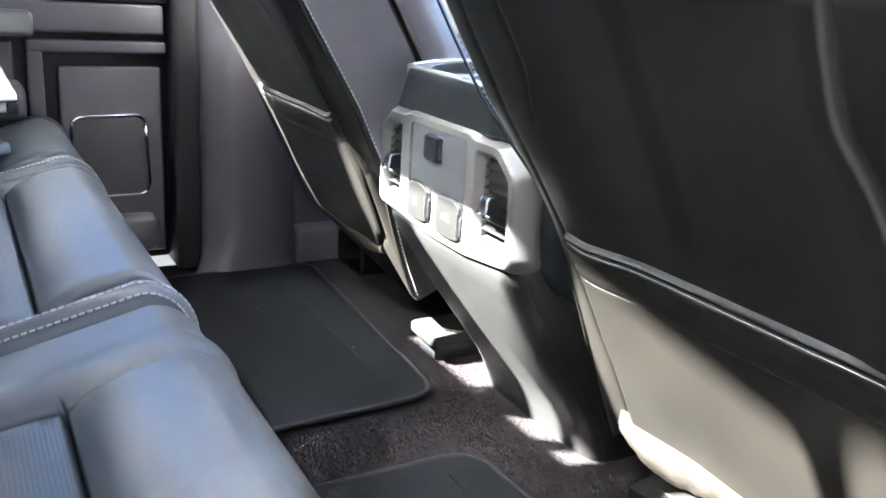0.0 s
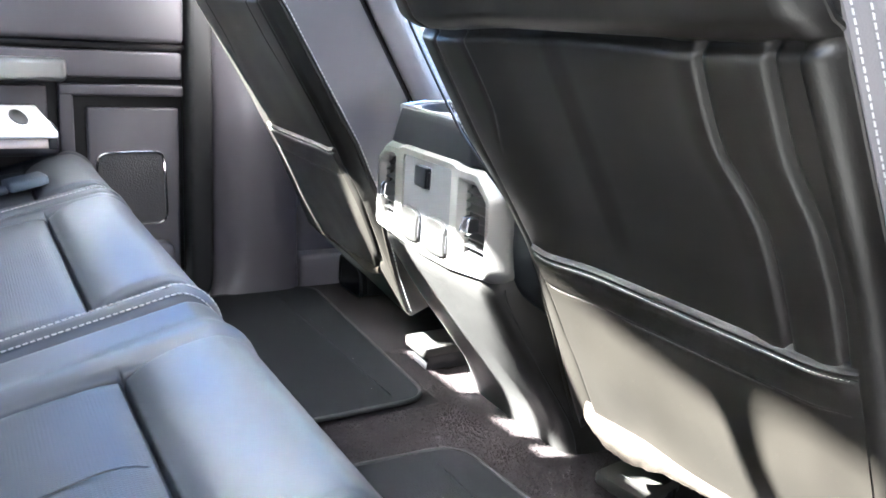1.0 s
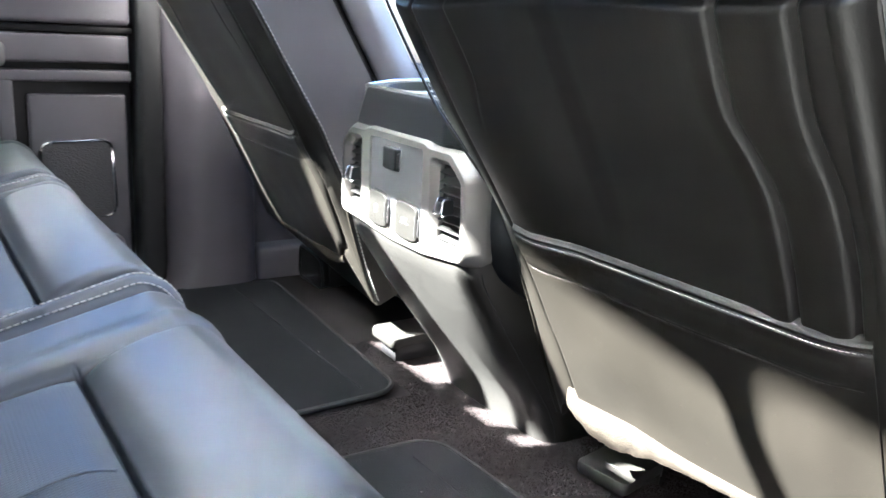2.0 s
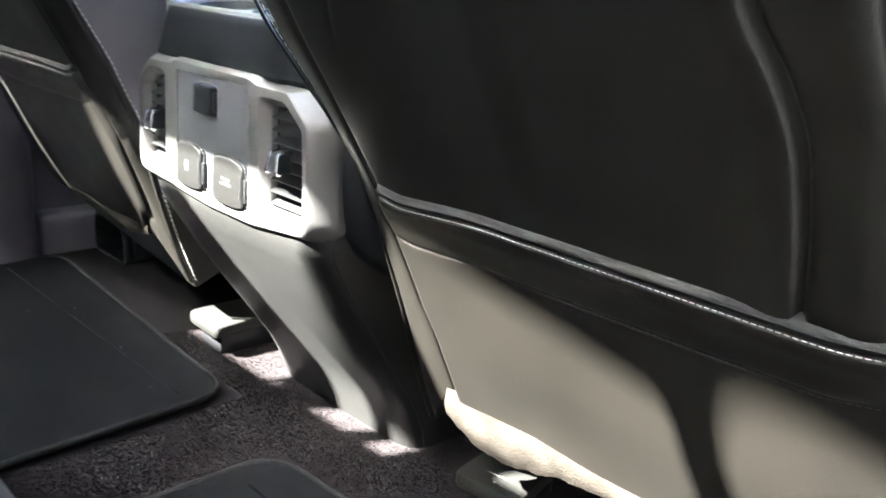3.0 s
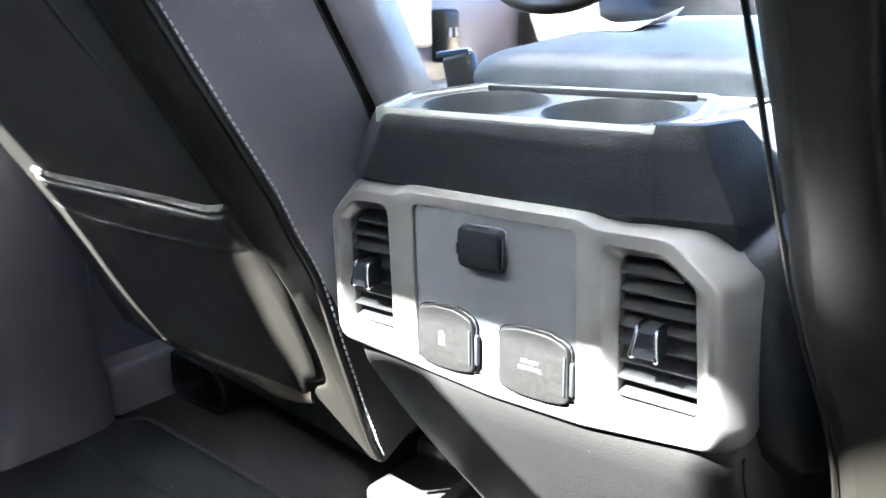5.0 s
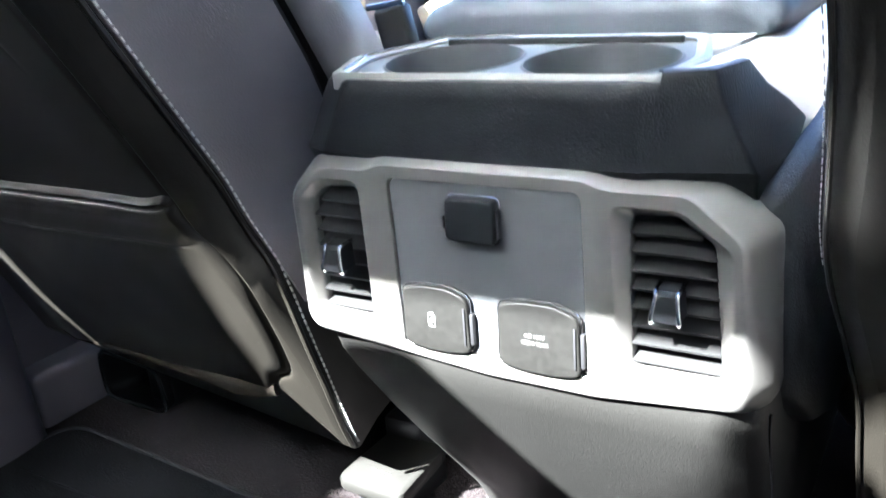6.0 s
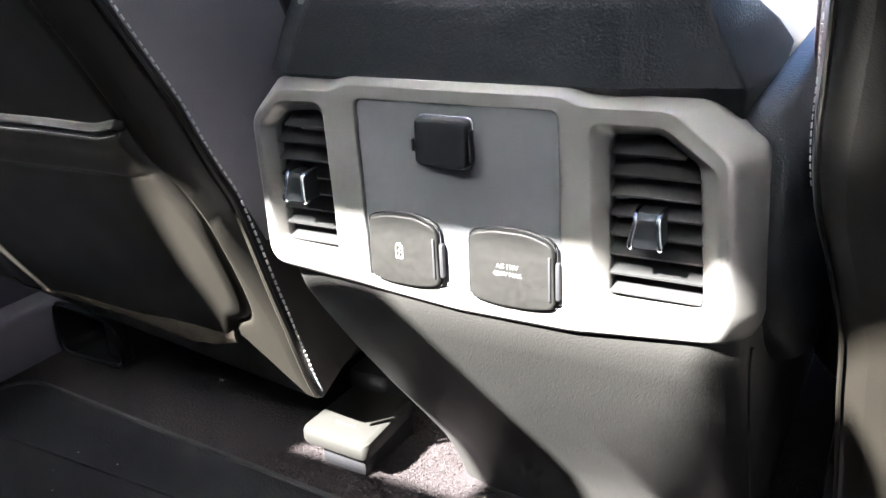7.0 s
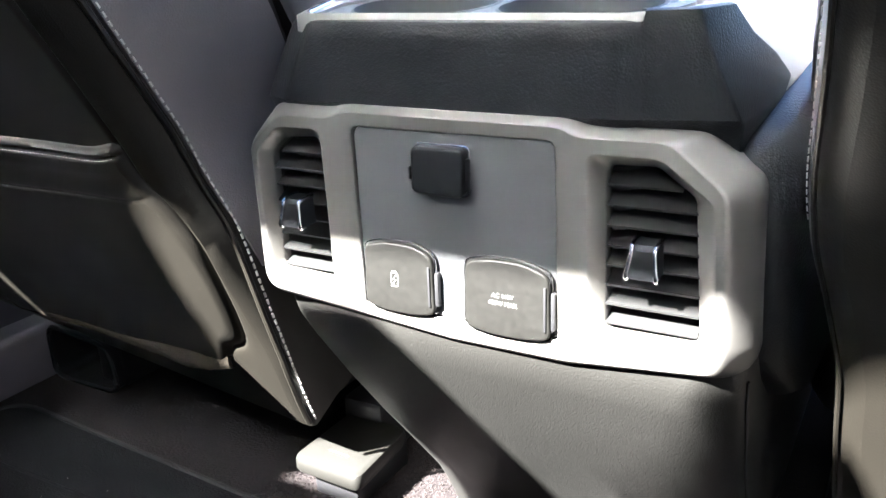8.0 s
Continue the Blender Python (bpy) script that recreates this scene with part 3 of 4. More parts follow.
        loft([[(a[0] + (b[0] - a[0]) * k, y, a[1] + (b[1] - a[1]) * k) for a, b in zip(ring, hole)] for k, y in lip], False, False, True, bm)
    loft([[(p[0], y, p[1]) for p in o] for o, y in ((plate, -0.004), (inset(plate, 0.0006), -0.0034), (inset(plate, 0.0006), 0.004))], False, False, True, bm)
    part("bezel", bm, SILVER, console, "satin silver vent surround", angle=32)
    part("panel", pad([p for p in inset(plate, 0.0012)], 0.006, -0.0018, 0.0008), PLATE_GREY, console, "matt grey flat panel", angle=30)
    for hole, kx, kz in ((hole_l, -0.1210, 0.3585), (hole_r, 0.1275, 0.3580)):
        xs, zs = [p[0] for p in hole], [p[1] for p in hole]
        x0, x1, z0, z1 = min(xs), max(xs), min(zs), max(zs)
        vent = part("air_vent", loft([[(p[0], y, p[1]) for p in hole] for y in (0.0125, 0.045)], False, True), BLACK_PLASTIC, console, "black louvred air vent")
        n = 8
        for i in range(n):
            z = z0 + 0.002 + (z1 - z0 - 0.004) * (i + 0.5) / n
            cut = smoothstep(z1 - 0.020, z1 - 0.002, z) * 0.018
            left, right = (x0 + cut * 0.6, x1) if kx < 0 else (x0, x1 - cut)
            sl = loft([[(x, y, zz) for y, zz in ((-0.0105, -0.0006), (-0.0100, 0.0006), (0.0, 0.0014), (0.010, 0.0010), (0.010, -0.0010), (0.0, -0.0012), (-0.0098, -0.0010))] for x in (left + 0.0008, right - 0.0008)])
            turned(sl, Matrix.Translation((0, 0.0150, z)) @ Matrix.Rotation(radians(24), 4, "X"))
            part("slat", sl, SLAT, vent)
        knob(kx, kz, vent)


def knob(kx, kz, vent):
    """Thumb slide of a vent: a dark waisted pad between two bright blades."""
    side = [(0.006, 0.0100), (-0.006, 0.0092), (-0.0092, 0.0065), (-0.0106, 0.0), (-0.0122, -0.0070), (-0.0112, -0.0098), (-0.006, -0.0104), (0.006, -0.0100)]
    wide = lambda z: interp([(-0.0104, 0.0082), (-0.006, 0.0084), (0.0, 0.0072), (0.0060, 0.0062), (0.0100, 0.0070)], z)
    rings = []
    for k in steps(-1, 1, 8):
        bulge = 0.0010 * (1 - k * k)
        rings.append([(kx + k * wide(z), y - (bulge if y < -0.004 else 0), kz + z) for y, z in side])
    slide = part("knob", loft(rings), BLUE_BLACK, vent, "dark thumb slide with chrome sides", angle=35)
    for s in (-1, 1):
        rim = curve_points([(kx + s * (wide(z) + 0.0002), y - 0.0004, kz + z) for y, z in side[:-1]], 0.0012)
        part("chrome_edge", tube(rim, 0.0015, 8), CHROME, slide, "bright chrome rim", angle=60)


bezel()


def cover(x0, x1, z0, z1, words):
    """A hinged socket cover: a frame that stands off the panel, a domed flap and its print."""
    w = x1 - x0
    arch = [Vector((x0, z0 + 0.003)), Vector((x0 + 0.3 * w, z0)), Vector((x1 - 0.3 * w, z0)), Vector((x1, z0 + 0.003)), Vector((x1 - 0.001, z1 - 0.006)), Vector((x1 - 0.3 * w, z1)), Vector((x0 + 0.3 * w, z1)), Vector((x0 + 0.001, z1 - 0.004))]
    outline = rounded(arch, 0.006, 5)
    base = part("socket", pad(outline, 0.0, -0.0046, 0.0015), BLACK_PLASTIC, console, "power socket with hinged cover")
    # Thin chrome line stands in for the highlight on the cover's top edge.
    part("rim", tube([(p[0], -0.0047, p[1] + 0.0005) for p in outline], 0.0005, 6, None, True), CHROME, base)
    part("flap", pad(inset(outline, 0.0012), -0.0047, -0.0078, 0.0016, 0.0005), COVER, base, "grey-black socket flap")
    part("hinge", box(x1 - 0.0015, x1 + 0.0018, -0.0068, -0.0015, z0 + 0.010, z1 - 0.018, 0.0015), BLACK_PLASTIC, base)
    part("latch", box(x1 - 0.0052, x1 - 0.0035, -0.0090, -0.0076, z0 + 0.010, z1 - 0.014, 0.0005), BLACK_PLASTIC, base)
    cx, cz = (x0 + x1) / 2, (z0 + z1) / 2
    if words:
        for text, dz, size in words:
            cu = bpy.data.curves.new("text", "FONT")
            cu.body, cu.size, cu.align_x, cu.extrude = text, size, "CENTER", 0.00015
            tmp = bpy.data.objects.new("tmp", cu)
            me = bpy.data.meshes.new_from_object(tmp)
            bpy.data.objects.remove(tmp)
            bm = bmesh.new()
            bm.from_mesh(me)
            turned(bm, pose(cx - 0.002, -0.00842, cz + dz, 90, 0, 0))
            part("print", bm, PRINT, base, smooth=False)
    else:
        bm = bmesh.new()
        o = [(cx - 0.0025 + a, cz + b) for a, b in ((-0.0026, -0.0052), (0.0026, -0.0052), (0.0026, 0.0042), (-0.0026, 0.0042))]
        tube([(p[0], -0.0083, p[1]) for p in rounded([Vector(q) for q in o], 0.001, 3)], 0.0004, 5, bm, True)
        box(cx - 0.0041, cx - 0.0009, -0.0086, -0.0083, cz + 0.0044, cz + 0.0056, 0, 1, bm)
        tube([(cx - 0.0012, -0.0084, cz + 0.0028), (cx - 0.0034, -0.0084, cz - 0.0003), (cx - 0.0016, -0.0084, cz - 0.0006), (cx - 0.0038, -0.0084, cz - 0.004)], 0.00045, 5, bm)
        part("battery_icon", bm, PRINT, base, "small white battery symbol")


cover(-0.0655, -0.0090, 0.2955, 0.3475, None)
cover(0.0110, 0.0725, 0.2930, 0.3465, [("AC 110V", 0.0012, 0.0040), ("400W MAX", -0.0040, 0.0040)])

usb_outline = rounded([Vector(p) for p in ((-0.0225, 0.3825), (0.0165, 0.3815), (0.0175, 0.4150), (-0.0220, 0.4155))], 0.005, 5)
usb = part("usb_socket", pad(usb_outline, 0.0, -0.0045, 0.001), CHROME, console, "small dark square socket cover with bright rim")
part("cover", pad(inset(usb_outline, 0.0016), -0.0045, -0.0120, 0.0020, 0.0004), BLUE_BLACK, usb)
part("latch", box(0.0165, 0.0185, -0.0100, -0.0055, 0.388, 0.408, 0.0006), BLACK_PLASTIC, usb)
part("latch", box(-0.0240, -0.0222, -0.0100, -0.0060, 0.392, 0.400, 0.0006), BLACK_PLASTIC, usb)


def tray():
    """Cup holder tray on top of the console's rear end: a bright rim, a sunk floor, two round wells."""
    z = 0.4895
    outer = rounded([Vector(p) for p in ((-0.118, 0.0085), (0.118, 0.0085), (0.134, 0.055), (0.120, 0.116), (-0.086, 0.119), (-0.134, 0.06))], 0.008, 4)
    inner = rounded([Vector(p) for p in ((-0.106, 0.0102), (0.113, 0.0102), (0.124, 0.055), (0.112, 0.109), (-0.080, 0.111), (-0.114, 0.06))], 0.008, 4)
    rise = lambda p: z + 0.10 * max(0, p[1] - 0.006)
    rim = loft([[(p[0], p[1], rise(p) - 0.010) for p in outer], [(p[0], p[1], rise(p)) for p in outer], [(p[0], p[1], rise(p) + 0.002) for p in [a * 0.6 + b * 0.4 for a, b in zip(outer, inner)]],
                [(p[0], p[1], rise(p)) for p in inner], [(p[0], p[1], rise(p) - 0.0075) for p in inner]], False, False)
    t = part("cup_tray", rim, ALUMINIUM, console, "bright silver cup holder tray")
    floor_z = z - 0.0022
    cups = ((-0.046, 0.0595), (0.064, 0.0565))
    ringed = lambda c, k: [(c[0] + 0.051 * k * math.cos(a), c[1] + 0.0435 * k * math.sin(a)) for a in (2 * math.pi * i / 36 for i in range(36))]
    level = lambda p: floor_z + 0.10 * max(0, p[1] - 0.006)
    bm = bmesh.new()
    loops = [[bm.verts.new((p[0], p[1], level(p))) for p in o] for o in (inner, ringed(cups[0], 1), ringed(cups[1], 1))]
    bmesh.ops.triangle_fill(bm, use_beauty=True, normal=(0, 0, 1), edges=[bm.edges.new((l[i], l[(i + 1) % len(l)])) for l in loops for i in range(len(l))])
    part("tray_floor", bm, PLATE_GREY, t, "grey tray floor round the cup wells", angle=30)
    part("back_strip", box(-0.076, 0.104, 0.1035, 0.1085, z + 0.0045, z + 0.0125, 0.0012, 2), BLACK_PLASTIC, t, "dark strip behind the cup wells")
    part("side_strip", tube([(-0.111, 0.016, z + 0.0022), (-0.121, 0.058, z + 0.0066), (-0.084, 0.1145, z + 0.0122), (-0.02, 0.1145, z + 0.0124)], 0.0016, 6), CHROME, t, "bright chrome strip")
    for c in cups:
        part("cup_well", loft([[(p[0], p[1], level(p) + d) for p in ringed(c, k)] for k, d in ((1.04, 0.0004), (1.0, 0.0012), (0.97, -0.003), (0.93, -0.046), (0.7, -0.050))], False, True), WELL_GREY, t, "round dark cup well", angle=50)


tray()

lid_rings = []
for y, x0, x1, z1 in [(0.150, -0.120, 0.146, 0.512), (0.156, -0.130, 0.156, 0.522), (0.17, -0.134, 0.160, 0.528), (0.4, -0.138, 0.164, 0.545), (0.55, -0.138, 0.164, 0.548), (0.60, -0.134, 0.160, 0.53)]:
    o = rounded([Vector(p) for p in ((x0, 0.495), (x1, 0.495), (x1, z1 - 0.012), (x1 - 0.03, z1), (x0 + 0.03, z1), (x0, z1 - 0.012))], 0.01, 4)
    lid_rings.append([(p[0], y, p[1]) for p in o])
part("armrest_lid", loft(lid_rings), LID_LEATHER, console, "black leather armrest lid", angle=50)


# ---------------------------------------------------------------- front seats
RECLINE = radians(25)
UP = Vector((0, -math.sin(RECLINE), math.cos(RECLINE)))
BACKWARD = Vector((0, -math.cos(RECLINE), -math.sin(RECLINE)))
SEAM_1 = [(0.0, 0.1370), (0.06, 0.1400), (0.12, 0.1405), (0.155, 0.1345), (0.188, 0.1255), (0.23, 0.1250), (0.276, 0.1277)]
SEAM_2 = [(0.0, 0.1765), (0.07, 0.1775), (0.13, 0.1765), (0.19, 0.1690), (0.276, 0.1702)]


def relief(u, h, inner):
    """Padding of the seat's back: two folds down the door side, one faint seam inboard, a deep seam under the head part."""
    a = abs(u)
    k = 0.0 if inner else 1.0
    d = 0.0
    if -0.02 < h < 0.279:
        s1, s2 = eased(SEAM_1, h), eased(SEAM_2, h)
        d += -0.005 * smoothstep(s1 + 0.004, s1 - 0.08, a) * smoothstep(0.0, 0.08, h) * (0.35 + 0.65 * k)
        d += k * (0.0026 * bell(a - s1 + 0.010, 0.013) - 0.0065 * bell(a - s1 - 0.002, 0.0022))
        d += k * (0.0024 * bell(a - s2 + 0.010, 0.012) - 0.0065 * bell(a - s2 - 0.002, 0.0022))
        d -= (1 - k) * 0.0016 * bell(a - s1 - 0.002, 0.0025) * smoothstep(0.12, 0.2, h)
    d -= (0.005 + 0.019 * k) * max(0.0, (a - 0.11) / 0.125) ** 2 * smoothstep(-0.02, 0.08, h)
    d -= 0.010 * bell(h - 0.274, 0.005)
    d += 0.012 * smoothstep(0.274, 0.30, h) - 0.03 * smoothstep(0.33, 0.55, h)
    return d


# the inboard border of each seat: where it parts from the back panel, how proud it is there, and the depth and half width of its outer edge
DRIVER_EDGE = dict(line=[(-0.25, 0.163), (-0.233, 0.168), (-0.166, 0.203), (-0.104, 0.212), (-0.0525, 0.203), (-0.03, 0.190), (0.02, 0.187), (0.3, 0.187)],
                   proud=[(-0.25, 0.002), (0.3, 0.002)],
                   edge=[(-0.25, 0.002), (-0.20, 0.001), (-0.177, -0.002), (-0.10, -0.022), (-0.04, -0.026), (0.3, -0.026)],
                   half=[(-0.30, 0.226), (-0.22, 0.2285), (-0.177, 0.236), (-0.088, 0.2285), (-0.044, 0.2205), (0.115, 0.219), (0.3, 0.219), (0.42, 0.20), (0.5, 0.16)])
PASSENGER_EDGE = dict(line=[(-0.25, 0.152), (-0.168, 0.1555), (-0.129, 0.161), (0.0, 0.167), (0.10, 0.1745), (0.15, 0.179), (0.3, 0.179)],
                      proud=[(-0.25, 0.001), (-0.1, 0.004), (0.0, 0.008), (0.15, 0.0115), (0.3, 0.012)],
                      edge=[(-0.25, 0.0), (-0.19, -0.003), (-0.145, -0.012), (-0.10, -0.016), (-0.056, -0.024), (-0.012, -0.027), (0.034, -0.022), (0.092, -0.010), (0.15, 0.0), (0.3, 0.001)],
                      half=[(-0.30, 0.205), (-0.19, 0.2095), (-0.145, 0.2140), (-0.10, 0.2165), (-0.056, 0.2255), (-0.012, 0.234), (0.034, 0.2355), (0.092, 0.232), (0.15, 0.229), (0.3, 0.228), (0.42, 0.20), (0.5, 0.16)])


def border(u, h, rim):
    """Depth of the back near its inboard border, which rolls forward from the parting line to the edge."""
    a = abs(u)
    line, proud, w = eased(rim["line"], h), eased(rim["proud"], h), eased(rim["half"], h)
    if a <= line:
        return proud * smoothstep(line - 0.11, line - 0.01, a) - 0.0035 * bell(a - line, 0.0022)
    k = (a - line) / (w - line)
    return proud + (eased(rim["edge"], h) - proud) * k ** 1.6 + 0.0025 * math.sin(min(1.0, k) * math.pi) - 0.0035 * bell(a - line, 0.0022)


def front_seat(cx, y_at, z_at, inboard, half_in, half_out, wing_in, narrow, rim, label):
    """A bucket seat seen from behind. inboard: +1 where the console is on its +x side."""
    seat = thing("car_seat", label, "seat", (cx, 0.35, 0.0), group="front seats")
    base = Vector((cx, y_at, z_at))

    def at(u, h, d):
        low = 0.085 * smoothstep(0.163, 0.222, u * inboard) * smoothstep(-0.10, -0.247, h)
        x = u * (half_in if u * inboard > 0 else half_out) / 0.235
        p = base + Vector((x, 0, 0)) + UP * (h - low) + BACKWARD * (d + 0.11 * max(0.0, h))
        return p

    def half(h, sign):
        """Half the width at a height, on the side of that sign."""
        if sign * inboard > 0:
            return eased(rim["half"], h)
        return narrow * interp([(-0.3, 0.236), (-0.24, 0.234), (-0.16, 0.231), (-0.08, 0.234), (-0.02, 0.237), (0.05, 0.236), (0.14, 0.235), (0.3, 0.233), (0.42, 0.21), (0.5, 0.16)], h)

    def skin(u, h):
        """Depth of the back panel and its inboard border."""
        d = relief(abs(u), h, u * inboard > 0 or inboard > 0)
        return d + border(u, h, rim) if u * inboard > 0 else d

    def edge_depth(s, h):
        return eased(rim["edge"], h) + 0.003 if s == inboard else -0.018 + relief(half(h, s), h, inboard > 0) * 0.8

    hs = steps(-0.245, 0.24, 54) + steps(0.245, 0.30, 22) + steps(0.31, 0.50, 12)
    rings = []
    for h in hs:
        s1, s2 = eased(SEAM_1, max(h, 0.0)), eased(SEAM_2, max(h, 0.0))
        near = (-0.022, -0.016, -0.012, -0.008, -0.005, -0.003, -0.0015, 0.0, 0.001, 0.002, 0.003, 0.004, 0.0055, 0.008, 0.012)
        flare = interp([(-0.25, 0.25), (-0.1, 0.6), (0.05, 1.0), (0.5, 1.0)], h)
        wing = [(0.002, -0.038), (0.020, -0.066), (0.040, -0.098), (0.055, -0.124), (0.050, -0.128), (0.060, -0.131), (0.072, -0.155), (0.066, -0.185), (0.030, -0.205), (-0.030, -0.195), (-0.080, -0.17)]
        halves = []
        for sign in (-1, 1):
            w = half(h, sign)
            lim = w - 0.016
            seam = eased(rim["line"], h) if sign * inboard > 0 else s2
            plus = sorted(steps(0.0, s1 - 0.03, 10) + [s1 + e for e in near] + [seam + e for e in near if seam + e < lim - 0.0005])
            plus = (plus + [lim] * 44)[:43] + [lim]
            inner = sign * inboard > 0 or inboard > 0
            wide = wing_in if sign * inboard > 0 else 1.0
            side = [(w - 0.013, 0.0), (w - 0.006, -0.003), (w - 0.001, -0.010), (w, -0.024)]
            run = [at(sign * u, h, skin(sign * u, h)) for u in plus]
            if sign * inboard > 0:
                run += [at(sign * u, h, skin(sign * u, h) + d * 0.25) for u, d in side]
            else:
                run += [at(sign * u, h, d + relief(u, h, inner) * 0.8) for u, d in side]
            run += [at(sign * (w + a * flare * (wide if a > 0 else 1)), h, d) for a, d in wing]
            halves.append(run)
        rings.append(list(reversed(halves[0])) + halves[1][1:])
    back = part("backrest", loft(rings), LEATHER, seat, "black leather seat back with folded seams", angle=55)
    # edge cord and its stitching on both sides
    for s in (-1, 1):
        cord = [at(s * (half(h, s) - 0.001), h, edge_depth(s, h)) for h in steps(-0.235, 0.45, 60)]
        part("piping", tube(cord, 0.0016 if s == inboard and inboard < 0 else 0.0028, 7), LEATHER, back)
        if s == inboard:
            stitches([[at(s * (half(h, s) + 0.0030), h, edge_depth(s, h) - 0.0062) for h in steps(-0.235 if inboard > 0 else 0.0, 0.42, 40)]], "stitching", back, 0.0044, 0.0028, 0.0011 if inboard > 0 else 0.0004)
        else:
            for t in (0.02, 0.11):
                stitches([[at(s * (half(h, s) + 0.0036 + 0.0533 * t), h, -0.028 - 0.092 * t) for h in steps(-0.10, 0.42, 40)]], "stitching", back, 0.0040, 0.0024, 0.0007)
    # side panel in smoother leather, greyed to carry doorway light, inboard and outboard
    for s in (-1, 1):
        bm = grid(lambda h, t: at(s * (half(h, s) + 0.0022 + 0.0533 * (wing_in if s == inboard else 1.0) * t * interp([(-0.25, 0.25), (-0.1, 0.6), (0.05, 1.0), (0.5, 1.0)], h)), h, -0.028 - 0.092 * t), steps(-0.13, 0.45, 40), steps(0, 1, 8), thick=(-0.004 * s, 0, 0))
        part("side_panel", bm, LIT_SIDE_LEATHER, back, "smooth side panel, doorway light in its grey")
        wide = wing_in if s == inboard else 1.0
        reach = lambda t: interp([(0.0, 0.0585), (0.15, 0.0640), (0.5, 0.0755), (0.8, 0.0740), (1.0, 0.0690)], t) * wide
        depth = lambda t: interp([(0.0, -0.1285), (0.15, -0.1315), (0.5, -0.155), (0.8, -0.172), (1.0, -0.188)], t)
        bm = grid(lambda h, t: at(s * (half(h, s) + 0.0035 + reach(t)), h, depth(t)), steps(-0.02, 0.45, 30), steps(0, 1, 8), thick=(-0.004 * s, 0, 0))
        part("bolster_panel", bm, LIT_SIDE_LEATHER, back, "smooth bolster panel, doorway light in its grey")
    # map pocket over the lower half, its inboard side bowed out to the border
    inner = 0.187
    top = lambda u: 0.002 + 0.006 * smoothstep(0.15, 0.187, abs(u))

    def pocket(q, v):
        h = top(q * inner) + (-0.243 - top(q * inner)) * v
        reach = eased(rim["line"], h) if q * inboard > 0 else inner
        u = q * reach
        wide = 0.010 + 0.030 * smoothstep(0.12, 0.22, v)
        if q * inboard > 0:
            wide = 0.006 + 0.006 * smoothstep(0.12, 0.22, v)
        side = 1 - smoothstep(reach - wide, reach, abs(u))
        roll = -0.002 + 0.0062 * math.sin(min(v / 0.022, 1.0) * math.pi / 2) - 0.0035 * bell(v - 0.046, 0.006) + 0.0016 * bell(v - 0.085, 0.030)
        sag = 0.004 * (1 - q ** 2) * smoothstep(0.05, 0.2, v) * smoothstep(1.0, 0.6, v)
        wave = 0.0010 * math.sin(u * 31 + v * 7) * v - 0.0012 * bell(v - 0.20, 0.008) + 0.0007 * noise.noise(Vector((u * 22, v * 5, cx))) * smoothstep(0.2, 0.35, v)
        ground = border(u, h, rim) if q * inboard > 0 else 0.0
        return at(u, h, ground + (0.0012 if v > 0.02 else -0.0012) + (roll + sag + wave) * side)

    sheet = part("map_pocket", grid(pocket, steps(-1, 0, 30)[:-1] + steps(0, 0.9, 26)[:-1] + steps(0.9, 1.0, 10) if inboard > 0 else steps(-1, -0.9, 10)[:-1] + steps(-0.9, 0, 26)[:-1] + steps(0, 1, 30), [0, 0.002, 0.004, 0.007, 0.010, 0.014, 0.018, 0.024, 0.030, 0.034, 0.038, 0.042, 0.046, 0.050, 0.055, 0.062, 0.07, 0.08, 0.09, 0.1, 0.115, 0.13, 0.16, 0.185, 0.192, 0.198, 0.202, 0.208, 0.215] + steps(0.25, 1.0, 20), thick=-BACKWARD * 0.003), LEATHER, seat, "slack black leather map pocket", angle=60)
    stitches([[pocket(q, 0.052) + BACKWARD * 0.0002 for q in steps(-0.98, 0.98, 30)]], "stitching", sheet, 0.0032, 0.0018, 0.00033)
    stitches([[pocket(q, 0.206) + BACKWARD * 0.0001 for q in steps(-0.98, 0.98, 24)]], "stitching", sheet, 0.0030, 0.0022, 0.00022, thread=DARK_THREAD)
    # felt underside of the pocket panel
    def flap(u, v):
        a = u * -inboard
        k = interp([(-0.18, 0.45), (-0.160, 0.60), (-0.13, 0.90), (-0.09, 1.0), (-0.02, 0.62), (0.06, 0.42), (0.16, 0.30), (0.18, 0.0)], a) * (1.15 if inboard < 0 else 0.6)
        rag = 0.0020 * noise.noise(Vector((u * 60, v * 3, cx))) + 0.0016 * noise.noise(Vector((u * 240, v * 10, cx)))
        return at(u, -0.238, 0.0025) + Vector((0, (-0.008 * math.sin(v * 2.6) + 0.010 * v) * k, (-0.046 * v + rag * v) * k))
    part("lower_flap", grid(flap, steps(-0.18 if inboard > 0 else -0.162, 0.18 if inboard < 0 else 0.162, 110), steps(0, 1, 10), thick=(0, 0.004, 0.0)), FELT, seat, "worn grey felt lower edge")
    # cushion, frame and rails
    part("cushion", box(cx - 0.25, cx + 0.25, y_at + 0.16, y_at + 0.62, 0.17, 0.37, 0.05, 4), LEATHER, seat)
    part("seat_frame", box(cx - 0.17, cx + 0.17, y_at + 0.23, y_at + 0.58, 0.07, 0.18, 0.015, 2), BLACK_PLASTIC, seat)
    for s in (-1, 1):
        part("rail", box(cx + s * 0.20 - 0.025, cx + s * 0.20 + 0.025, y_at + 0.235, y_at + 0.62, 0.004, 0.075, 0.006, 2), BLACK_PLASTIC, seat, "black seat rail")
    part("headrest", box(cx - 0.14, cx + 0.14, base.y - 0.34, base.y - 0.22, 0.86, 1.06, 0.04, 4), LEATHER, seat)
